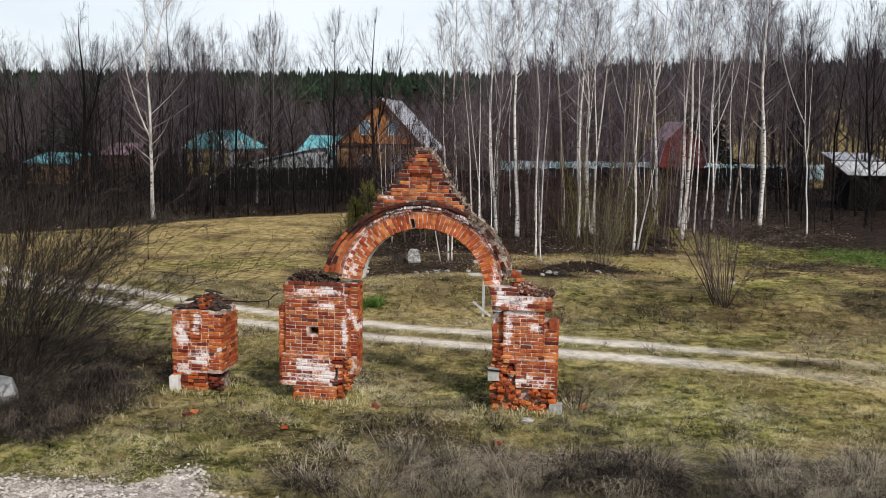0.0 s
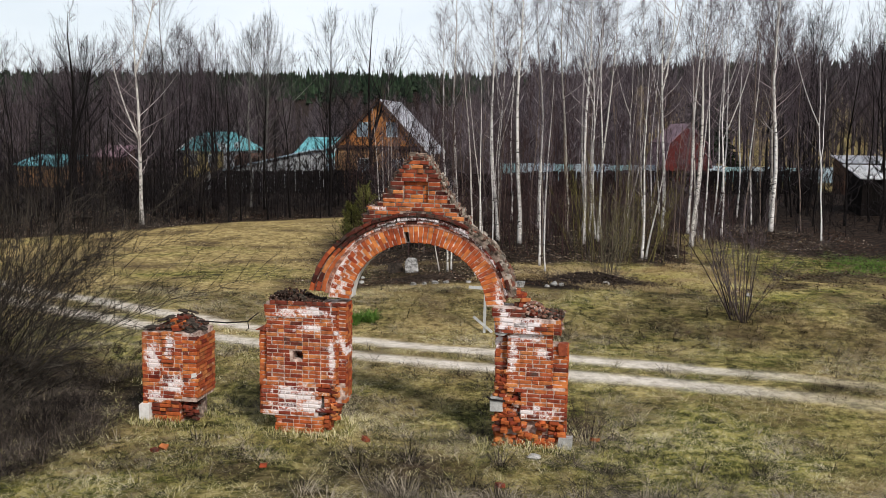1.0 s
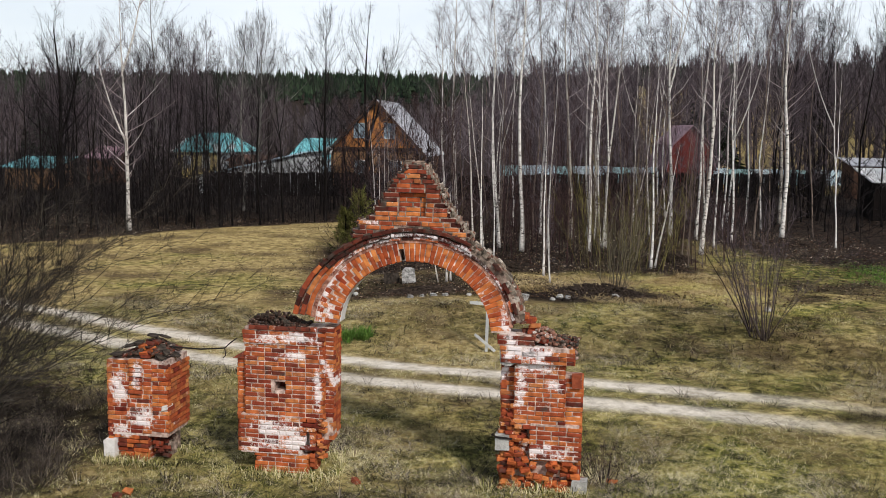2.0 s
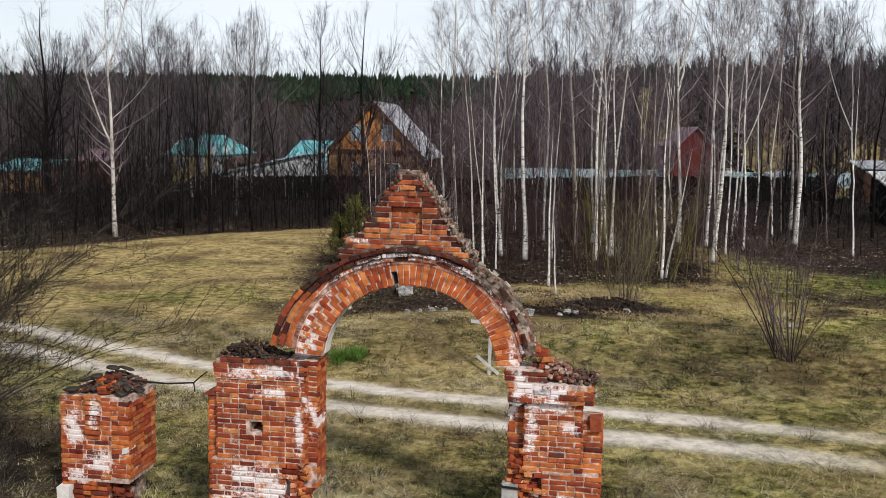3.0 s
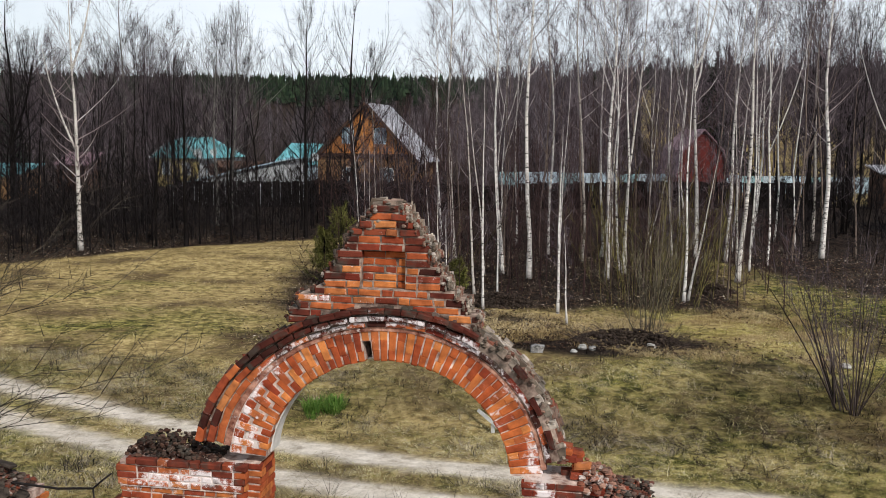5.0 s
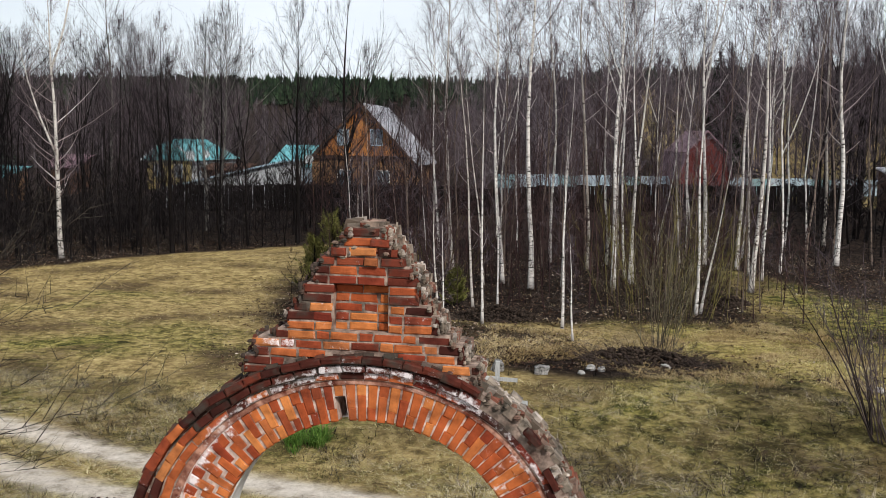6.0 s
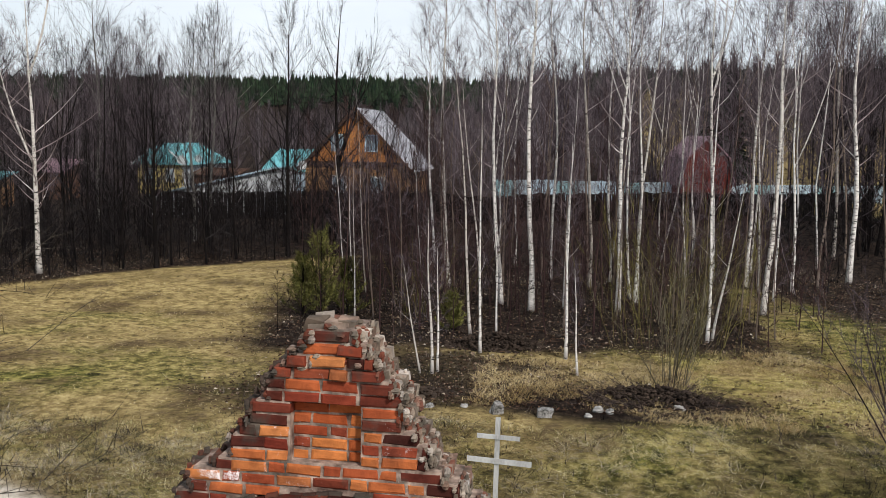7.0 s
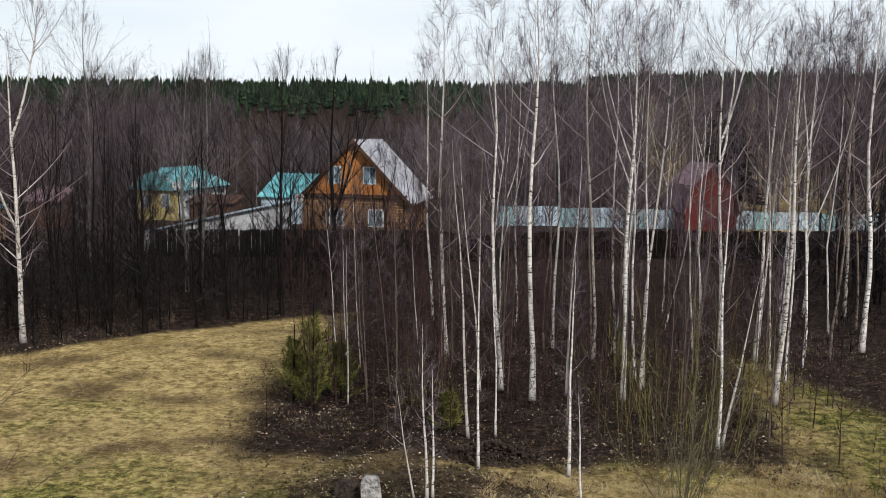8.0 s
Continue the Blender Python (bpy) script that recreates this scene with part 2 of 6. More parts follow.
M_WILLOW = twig_mat("willow_stem", (0.030, 0.030, 0.010), (0.24, 0.22, 0.075), 0.8)
M_NEEDLE = twig_mat("pine_needle", (0.022, 0.028, 0.008), (0.24, 0.245, 0.070), 1.2)
M_SPRUCE = twig_mat("far_spruce", (0.008, 0.017, 0.010), (0.040, 0.066, 0.034), 0.03)


def grass_mat(name, cols, patchy=1.0):
    """Blades, each its own shade, greener or drier by the patch they grow in."""
    m, n, l, b = material(name, 0.8)
    geo = n.new("ShaderNodeNewGeometry")
    pos = geo.outputs["Position"]
    big, mid = noise_tex(n, l, 0.23, 3, pos), noise_tex(n, l, 1.3, 4, pos)
    f = calc(n, l, 'ADD', calc(n, l, 'MULTIPLY', calc(n, l, 'SUBTRACT', geo.outputs["Random Per Island"], 0.5), 0.95), calc(n, l, 'MULTIPLY', calc(n, l, 'SUBTRACT', big.outputs["Fac"], 0.5), 1.7 * patchy))
    f = calc(n, l, 'ADD', calc(n, l, 'ADD', f, 0.5), calc(n, l, 'MULTIPLY', calc(n, l, 'SUBTRACT', mid.outputs["Fac"], 0.5), 1.5 * patchy), True)
    r = ramp(n, cols)
    l.new(f, r.inputs["Fac"])
    l.new(r.outputs["Color"], b.inputs["Base Color"])
    return m


M_GRASS = grass_mat("meadow_grass", [(0.0, (0.012, 0.010, 0.005)), (0.25, (0.050, 0.054, 0.013)), (0.38, (0.165, 0.175, 0.038)), (0.55, (0.36, 0.32, 0.115)), (0.85, (0.72, 0.63, 0.39))])
M_DARKDEAD = grass_mat("dark_dead_grass", [(0.1, (0.006, 0.0045, 0.004)), (0.5, (0.024, 0.018, 0.014)), (0.95, (0.15, 0.12, 0.095))])
M_FIELD = grass_mat("field_grass", [(0.0, (0.030, 0.022, 0.010)), (0.25, (0.13, 0.100, 0.035)), (0.45, (0.33, 0.255, 0.10)), (0.65, (0.54, 0.43, 0.21)), (0.95, (0.76, 0.64, 0.40))])
M_DEADGRASS = grass_mat("dead_grass", [(0.15, (0.008, 0.006, 0.005)), (0.5, (0.055, 0.043, 0.032)), (0.95, (0.42, 0.355, 0.26))])
M_BUSH = twig_mat("bush_twig", (0.003, 0.0027, 0.0023), (0.080, 0.070, 0.053), 0.6)
M_OLIVEBUSH = twig_mat("olive_grey_stem", (0.026, 0.025, 0.014), (0.25, 0.235, 0.155), 0.8)
M_GREYBUSH = twig_mat("grey_bush_stem", (0.018, 0.014, 0.012), (0.14, 0.115, 0.10), 0.8)
M_GREYBARK = plain("grey_bark", (0.09, 0.085, 0.075), (0.22, 0.205, 0.185), 3.0, 0.9, stretch=(1, 1, 0.3))
M_STRAW = grass_mat("straw_grass", [(0.15, (0.20, 0.135, 0.06)), (0.5, (0.38, 0.28, 0.13)), (0.9, (0.55, 0.44, 0.25))])
M_GREEN = grass_mat("green_grass", [(0.15, (0.06, 0.12, 0.02)), (0.9, (0.16, 0.24, 0.05))])
M_SOIL = plain("dark_soil", (0.012, 0.009, 0.007), (0.07, 0.05, 0.038), 3, 0.95, fine=30)
M_GRAVEL = plain("crushed_stone", (0.24, 0.205, 0.18), (0.66, 0.60, 0.55), 3, 0.9, fine=25)

# ---------- mesh helpers ----------
class Shape:
    """Vertices and faces gathered for one mesh."""

    def __init__(self):
        self.v, self.f = [], []

    def box(self, x0, x1, y0, y1, z0, z1, jit=0.0, rng=random, m=None):
        k = len(self.v)
        for x, y, z in ((x0, y0, z0), (x1, y0, z0), (x1, y1, z0), (x0, y1, z0), (x0, y0, z1), (x1, y0, z1), (x1, y1, z1), (x0, y1, z1)):
            p = Vector((x + rng.uniform(-jit, jit), y + rng.uniform(-jit, jit), z + rng.uniform(-jit, jit))) if jit else Vector((x, y, z))
            self.v.append(tuple(m @ p) if m else tuple(p))
        self.f += [(k, k + 3, k + 2, k + 1), (k + 4, k + 5, k + 6, k + 7), (k, k + 1, k + 5, k + 4), (k + 1, k + 2, k + 6, k + 5), (k + 2, k + 3, k + 7, k + 6), (k + 3, k, k + 4, k + 7)]

    def prism(self, outline, depth, m=None):
        """An outline in x and z, pulled along y from 0 to depth."""
        k, n = len(self.v), len(outline)
        for y in (0, depth):
            for x, z in outline:
                p = Vector((x, y, z))
                self.v.append(tuple(m @ p) if m else tuple(p))
        self.f.append(tuple(range(k, k + n)))
        self.f.append(tuple(range(k + 2 * n - 1, k + n - 1, -1)))
        for i in range(n):
            j = (i + 1) % n
            self.f.append((k + i, k + n + i, k + n + j, k + j))

    def tube(self, pts, radii, sides=4):
        k, n = len(self.v), len(pts)
        for i in range(n):
            ax, ay, az = pts[max(i - 1, 0)]
            bx, by, bz = pts[min(i + 1, n - 1)]
            dx, dy, dz = bx - ax, by - ay, bz - az
            d = math.sqrt(dx * dx + dy * dy + dz * dz) or 1.0
            dx, dy, dz = dx / d, dy / d, dz / d
            if abs(dz) > 0.9:
                ux, uy, uz = 1 - dx * dx, -dx * dy, -dx * dz
            else:
                ux, uy, uz = -dz * dx, -dz * dy, 1 - dz * dz
            s = math.sqrt(ux * ux + uy * uy + uz * uz) or 1.0
            ux, uy, uz = ux / s, uy / s, uz / s
            wx, wy, wz = dy * uz - dz * uy, dz * ux - dx * uz, dx * uy - dy * ux
            px, py, pz = pts[i]
            r = radii[i]
            for q in range(sides):
                a = 2 * math.pi * q / sides
                c, e = r * math.cos(a), r * math.sin(a)
                self.v.append((px + c * ux + e * wx, py + c * uy + e * wy, pz + c * uz + e * wz))
        for i in range(n - 1):
            for q in range(sides):
                p = (q + 1) % sides
                a = k + i * sides
                self.f.append((a + q, a + p, a + sides + p, a + sides + q))
        if sides > 3:
            self.f.append(tuple(range(k + (n - 1) * sides, k + n * sides)))

    def spike(self, p, az, el, length, r):
        """A fine twig: a three-sided point."""
        k = len(self.v)
        x, y, z = p
        ce, c, e = math.cos(el), math.cos(az), math.sin(az)
        self.v += [(x - r * e, y + r * c, z), (x + r * 0.87 * e, y - r * 0.87 * c, z - r * 0.5), (x, y, z + r), (x + length * ce * c, y + length * ce * e, z + length * math.sin(el))]
        self.f += [(k, k + 1, k + 3), (k + 1, k + 2, k + 3), (k + 2, k, k + 3)]

    def stone(self, c, size, rng, seg=6):
        """A rough lump: an uneven low ball."""
        k = len(self.v)
        rows = 4
        for i in range(1, rows):
            for q in range(seg):
                a, e = 2 * math.pi * q / seg + i * 0.4, math.pi * i / rows - math.pi / 2
                g = rng.uniform(0.78, 1.15)
                self.v.append((c[0] + size[0] * g * math.cos(a) * math.cos(e), c[1] + size[1] * g * math.sin(a) * math.cos(e), c[2] + size[2] * g * math.sin(e)))
        lo, hi = len(self.v), len(self.v) + 1
        self.v += [(c[0], c[1], c[2] - size[2]), (c[0] + size[0] * 0.1, c[1], c[2] + size[2] * rng.uniform(0.75, 1.0))]
        for i in range(rows - 2):
            for q in range(seg):
                p = (q + 1) % seg
                self.f.append((k + i * seg + q, k + i * seg + p, k + (i + 1) * seg + p, k + (i + 1) * seg + q))
        for q in range(seg):
            p = (q + 1) % seg
            self.f.append((lo, k + p, k + q))
            self.f.append((hi, k + (rows - 2) * seg + q, k + (rows - 2) * seg + p))

    def mesh(self, name, mat, smooth=False):
        me = bpy.data.meshes.new(name)
        me.from_pydata(self.v, [], self.f)
        if smooth:
            me.polygons.foreach_set("use_smooth", [True] * len(me.polygons))
        me.materials.append(mat)
        return me


def part(name, shape, mat, parent=None, label="", smooth=False):
    ob = new(name, shape.mesh(name, mat, smooth))
    ob.parent = parent
    return tagged(ob, label)


def thing(name, label, category, group="", kind="", at=(0, 0, 0)):
    ob = new(name)
    ob.empty_display_size = 0.2
    ob.location = at
    return tagged(ob, label, category, group, kind)


def smooth_step(a, b, x):
    t = min(max((x - a) / (b - a), 0.0), 1.0)
    return t * t * (3 - 2 * t)


def ground_z(x, y):
    """The lie of the land: level round the gate, a low rise at the back right, gently up to the village."""
    back = 0.55 * smooth_step(30.5, 36, y) * smooth_step(-10, -3, x)
    left = 0.35 * smooth_step(47, 58, y) * smooth_step(-8, -14, x)
    near = -0.12 * smooth_step(20, 24, y) * (1 - smooth_step(29, 34, y)) - 0.35 * smooth_step(17.5, 14.5, y) - 0.27 * smooth_step(26.5, 22.5, y) * smooth_step(14, 18, y)
    up = max(0.0, 0.4 + 0.018 * (x + 10)) * smooth_step(62, 84, y) if x < 60 else 1.6 * smooth_step(62, 84, y)
    up += 3.2 * smooth_step(122, 215, y) * smooth_step(-10, 10, x)
    n = noise.noise((x * 0.35, y * 0.35, 0.0)) * 0.05 + noise.noise((x * 0.08, y * 0.08, 3.0)) * 0.12 * smooth_step(30, 45, y)
    far = 24.0 * smooth_step(140, 420, y)
    return back * (1 - smooth_step(62, 80, y) * 0.5) + left + near + up + n + far

# ---------- ground ----------
def field_edge(x):
    """The y at which the open field ends and the thicket begins."""
    return 60.2 + 1.03 * (max(x, -34.0) + 18.8)


def track_line(x, base):
    """The y of a wheel track of the dirt road at x."""
    return base - 0.155 * x + (0.022 * (x + 3) ** 2 if x < -3 else 0.0) * 0.5 + 0.12 * math.sin(x * 0.35)


def road_mask(x, y):
    w = 0.50 + 0.12 * noise.noise((x * 0.5, y * 0.5, 9.0))
    fade = 1 - 0.5 * smooth_step(3, 9, x)
    m = 0.0
    for base in (26.65, 28.45):
        d = abs(y - track_line(x, base))
        m = max(m, 1 - smooth_step(w * 0.55, w * 1.5, d))
    return m * fade


def gravel_mask(x, y):
    d = x + 5.5
    edge = 15.45 + (-0.20 * d if d > 0 else 0.06 * d) + 0.75 * math.exp(-(d / 0.55) ** 2) + 0.35 * noise.noise((x * 0.9, y * 0.9, 5.0))
    return smooth_step(edge + 0.25, edge - 0.35, y)


def litter_mask(x, y):
    """Where trees stand and fallen leaves cover the soil."""
    n = 1.6 * noise.noise((x * 0.2, y * 0.2, 2.0)) + 0.8 * noise.noise((x * 0.7, y * 0.7, 8.0))
    left = smooth_step(-0.9, 0.7, y + n * 0.5 - field_edge(x)) if x < -11 else 0.0
    grove = smooth_step(41.5, 45.0, y + n) * smooth_step(-14.5, -11.0, x + n * 0.6) * (1 - 0.62 * smooth_step(5.0, 6.5, x) * smooth_step(2.0, -1.0, y + n - 54.3 + 1.8 * (x - 7.8)))
    pile = smooth_step(3.6, 1.6, math.hypot((x - 0.5) * 0.62, (y - 38.0) * 1.3) + n * 0.6)
    stones = 0.9 * smooth_step(3.2, 1.7, math.hypot((x + 5.6) * 0.52, (y - 40.2) * 0.72) + n * 0.7)
    slope = smooth_step(-2, 5, x) * smooth_step(29.5, 31.5, y) * smooth_step(50, 44, y) * min(max(0.42 + 0.75 * n, 0.0), 0.85) * (1 - 0.9 * smooth_step(3.6, 2.0, math.hypot((x - 4.6) * 0.75, (y - 41.0) * 0.75)))
    near = 0.95 * smooth_step(-7.9, -9.3, x + 0.12 * (20 - y) + 0.5 * n) * smooth_step(15.9, 17.0, y) * smooth_step(26, 23.5, y)
    fore = 0.8 * smooth_step(-9, -7, x) * smooth_step(21.5, 19.5, y) * smooth_step(15.6, 16.4, y) * smooth_step(-0.1, 0.9, n)
    verge = 0.55 * smooth_step(2.2, 0.8, abs(y - 33.0 + 0.15 * x + n)) * smooth_step(-9, -4, x)
    shut = 1 - smooth_step(93, 99, y) * smooth_step(8, 13, x)
    return max(left * shut, grove * shut, smooth_step(86, 92, y) * shut, pile, stones, verge, slope, near, fore)


def field_behind(y):
    return smooth_step(93, 100, y)


def dry_mask(x, y):
    """0: green grass, 1: straw."""
    n = 0.55 + 1.1 * noise.noise((x * 0.16, y * 0.16, 11.0)) + 0.6 * noise.noise((x * 0.55, y * 0.55, 4.0))
    n -= 0.22 * smooth_step(26, 22, y) * smooth_step(2.0, -2.0, x)
    n += 0.35 * smooth_step(44, 58, y) * smooth_step(-5, -12, x)
    return min(max(n + 0.3 * field_behind(y) + 0.45 * smooth_step(29, 36, y) * smooth_step(-2, -8, x) + 0.5 * smooth_step(50, 57, y) * smooth_step(-9, -14, x), 0.0), 1.0)


def build_ground():
    xs = sorted(set([-900, -500, -300, -200, -140, -100, -80, -64] + [-54 + 2 * i for i in range(8)] + [-38 + 0.4 * i for i in range(145)] + [20 + i * 2 for i in range(10)] + [42, 50, 64, 90, 130, 200, 300, 500, 900]))
    ys = sorted(set([-600, -300, -120, -50, -20, -5, 4, 9] + [11 + 0.3 * i for i in range(90)] + [38 + 0.45 * i for i in range(75)] + [72 + i for i in range(10)] + [84 + 3 * i for i in range(10)] + [116, 122, 130, 140, 160, 190, 230, 280, 340, 420, 600, 1000, 2500]))
    nx = len(xs)
    verts = [(x, y, ground_z(x, y)) for y in ys for x in xs]
    faces = [(j * nx + i, j * nx + i + 1, (j + 1) * nx + i + 1, (j + 1) * nx + i) for j in range(len(ys) - 1) for i in range(nx - 1)]
    me = bpy.data.meshes.new("ground")
    me.from_pydata(verts, [], faces)
    me.polygons.foreach_set("use_smooth", [True] * len(faces))
    cover = me.attributes.new("cover", 'FLOAT_COLOR', 'POINT')
    data = []
    for x, y, z in verts:
        data += [road_mask(x, y), gravel_mask(x, y), litter_mask(x, y), dry_mask(x, y)]
    cover.data.foreach_set("color", data)
    m, n, l, b = material("meadow", 0.95)
    at = n.new("ShaderNodeAttribute")
    at.attribute_name = "cover"
    sep = n.new("ShaderNodeSeparateColor")
    l.new(at.outputs["Color"], sep.inputs[0])
    pos = n.new("ShaderNodeNewGeometry").outputs["Position"]
    fine, mid, big, clump = noise_tex(n, l, 16, 9, pos, 0.85), noise_tex(n, l, 2.2, 5, pos, 0.65), noise_tex(n, l, 0.35, 4, pos), noise_tex(n, l, 5.5, 4, pos, 0.6)
    green = ramp(n, [(0.40, (0.012, 0.011, 0.005)), (0.485, (0.085, 0.088, 0.020)), (0.57, (0.36, 0.33, 0.080)), (0.68, (0.66, 0.58, 0.27))])
    straw = ramp(n, [(0.38, (0.10, 0.070, 0.032)), (0.48, (0.26, 0.185, 0.078)), (0.58, (0.52, 0.405, 0.18)), (0.70, (0.82, 0.68, 0.38))])
    litter = ramp(n, [(0.38, (0.004, 0.003, 0.0028)), (0.49, (0.018, 0.012, 0.009)), (0.59, (0.060, 0.040, 0.029)), (0.70, (0.18, 0.135, 0.105))])
    dirt = ramp(n, [(0.36, (0.30, 0.25, 0.19)), (0.5, (0.62, 0.55, 0.46)), (0.66, (0.86, 0.79, 0.70))])
    gravel = ramp(n, [(0.38, (0.09, 0.07, 0.055)), (0.5, (0.36, 0.31, 0.27)), (0.62, (0.68, 0.62, 0.58))])
    both = calc(n, l, 'ADD', calc(n, l, 'ADD', calc(n, l, 'MULTIPLY', fine.outputs["Fac"], 0.34), calc(n, l, 'MULTIPLY', clump.outputs["Fac"], 0.26)), calc(n, l, 'MULTIPLY', mid.outputs["Fac"], 0.40))
    for r in (green, straw, litter, dirt, gravel):
        l.new(both, r.inputs["Fac"])
    dry = calc(n, l, 'ADD', at.outputs["Alpha"], calc(n, l, 'MULTIPLY', calc(n, l, 'SUBTRACT', mid.outputs["Fac"], 0.5), 2.2), True)
    col = mixc(n, l, dry, green.outputs["Color"], straw.outputs["Color"])
    brown = calc(n, l, 'MULTIPLY', calc(n, l, 'SUBTRACT', calc(n, l, 'ADD', big.outputs["Fac"], calc(n, l, 'MULTIPLY', mid.outputs["Fac"], 0.6)), 0.81), 6.0, True)
    earth = ramp(n, [(0.40, (0.010, 0.007, 0.004)), (0.52, (0.075, 0.048, 0.026)), (0.66, (0.26, 0.19, 0.11))])
    l.new(both, earth.inputs["Fac"])
    col = mixc(n, l, calc(n, l, 'MULTIPLY', brown, 0.85), col, earth.outputs["Color"])
    edge = calc(n, l, 'MULTIPLY', calc(n, l, 'SUBTRACT', fine.outputs["Fac"], 0.5), 1.6)
    lit = calc(n, l, 'MULTIPLY', calc(n, l, 'ADD', sep.outputs[2], edge), 1.15, True)
    col = mixc(n, l, calc(n, l, 'MULTIPLY', lit, sep.outputs[2], True), col, litter.outputs["Color"])
    col = mixc(n, l, calc(n, l, 'MULTIPLY', calc(n, l, 'ADD', sep.outputs[0], calc(n, l, 'MULTIPLY', edge, 0.6)), sep.outputs[0], True), col, dirt.outputs["Color"])
    col = mixc(n, l, calc(n, l, 'MULTIPLY', calc(n, l, 'ADD', sep.outputs[1], edge), sep.outputs[1], True), col, gravel.outputs["Color"])
    l.new(col, b.inputs["Base Color"])
    bumped(n, l, b, both, 1.0, 0.12)
    me.materials.append(m)
    return tagged(new("ground", me), "rough spring meadow of dry and green grass", "ground", kind="structure")


build_ground()

# ---------- the ruined brick gate ----------
BL, BH, BW, JOINT = 0.250, 0.071, 0.122, 0.016
COURSE = BH + JOINT
FACE = 20.98
rng = random.Random(7)


def brick_mesh(length, seed, mat, height=BH, depth=0.12, wear=0.009, taper=0.0):
    """One brick, its front towards -y, front edges rounded off and corners worn."""
    g, s = random.Random(seed), Shape()
    c = 0.009
    x, z = length / 2, height / 2
    for y, e in ((0.0, c), (c, 0.0), (depth, 0.0)):
        for sx, sz in ((-1, -1), (1, -1), (1, 1), (-1, 1)):
            s.v.append((sx * (x - e) + g.uniform(-wear, wear), y + (g.uniform(0, wear) if y < depth else 0), sz * (z * (1 + taper * sx) - e) + g.uniform(-wear, wear) * 0.7))
    s.f.append((0, 1, 2, 3))
    for a in (0, 4):
        for q in range(4):
            p = (q + 1) % 4
            s.f.append((a + q, a + 4 + q, a + 4 + p, a + p))
    return s.mesh("brick", mat)


MESHES = {}


def brick_of(length, mat, wear=0.009, height=BH, taper=0.0):
    key = (round(length, 2), mat.name, wear, round(height, 4), round(taper, 4))
    if key not in MESHES:
        MESHES[key] = [brick_mesh(length, 100 + i, mat, height, wear=wear, taper=taper) for i in range(7)]
    return rng.choice(MESHES[key])


def lay(parent, me, m):
    ob = new("brick", me)
    ob.parent = parent
    ob.matrix_basis = m
    return ob


def course_lengths(i, width):
    """A course of stretchers and headers alternating, filled up to the width."""
    out, x = [], 0.0
    seq = [BL, BW] if i % 2 == 0 else [BW, BL]
    k = 0
    while width - x > 0.04:
        w = seq[k % 2] if i % 4 < 2 else seq[(k + 1) % 2]
        if rng.random() < 0.2:
            w = BL
        w = min(w, width - x)
        if 0 < width - x - w < 0.06:
            w = width - x
        out.append((x, w))
        x += w + JOINT
        k += 1
    return out


def brick_face(parent, x0, x1, z0, z1, y, pick=None, skip=None, joined=None, turn=None, loose=0.006):
    """Courses of bricks over a face that looks to -y; with turn, laid in the frame it gives and joined into one mesh."""
    z, i = z0, rng.randrange(4)
    n = max(1, round((z1 - z0) / COURSE))
    step = (z1 - z0) / n
    for row in range(n):
        for x, w in course_lengths(i, x1 - x0):
            cx, cz = x0 + x + w / 2, z + BH / 2
            if x < 0.01 or x + w > x1 - x0 - 0.01:
                cx += rng.uniform(-0.016, 0.016)
            if skip and skip(cx, cz):
                continue
            dy = rng.uniform(-1.6 * loose, min(0.6 * loose, 0.006))
            m = pose(cx, y + dy, cz, rng.uniform(-1, 1), rng.uniform(-0.8, 0.8), rng.uniform(-1, 1))
            if joined is not None:
                tm = (turn or Matrix()) @ m
                joined.box(-w / 2, w / 2, 0, 0.1, -BH / 2, BH / 2, 0.004, rng, tm)
            else:
                mat = pick(cx, cz) if pick else M_BRICK
                lay(parent, brick_of(round(w, 2), mat), m)
        z += step
        i += 1


def side_bricks(joined, x, y0, y1, z0, z1, right=True, skip=None):
    t = Matrix.Translation((x, 0, 0)) @ Matrix.Rotation(radians(90 if right else -90), 4, 'Z')
    if right:
        brick_face(None, y0, y1, z0, z1, 0.0, joined=joined, turn=t, skip=skip)
    else:
        brick_face(None, -y1, -y0, z0, z1, 0.0, joined=joined, turn=t, skip=skip)


def old(p_dark):
    return lambda x, z: M_BRICK_DARK if rng.random() < p_dark else M_BRICK


def fresh(p_dark):
    return lambda x, z: M_BRICK_DARK if rng.random() < p_dark else M_BRICK_ARCH


def core(parent, name, boxes, mat=None):
    first = None
    for b in boxes:
        s = Shape()
        s.box(*b)
        ob = part("core_block" if first else name, s, mat or M_MORTAR, first or parent)
        first = first or ob
    return first


def tumbled(parent, n, place, mat_pick, spin=25):
    """Broken bricks that stick out of a torn core."""
    for i in range(n):
        x, y, z = place()
        lay(parent, brick_of(rng.choice((BW, BW, 0.17)), mat_pick(x, z), 0.016), pose(x, y, z, rng.uniform(-spin, spin), rng.uniform(-spin, spin) * 0.6, rng.uniform(-spin, spin)))


C = 0.013   # how far the mortar lies behind the brick faces
PB = 21.62  # the back of the gate's piers
gate = thing("brick_gate", "ruined red brick gateway with a round arch and flaking lime wash", "gateway")

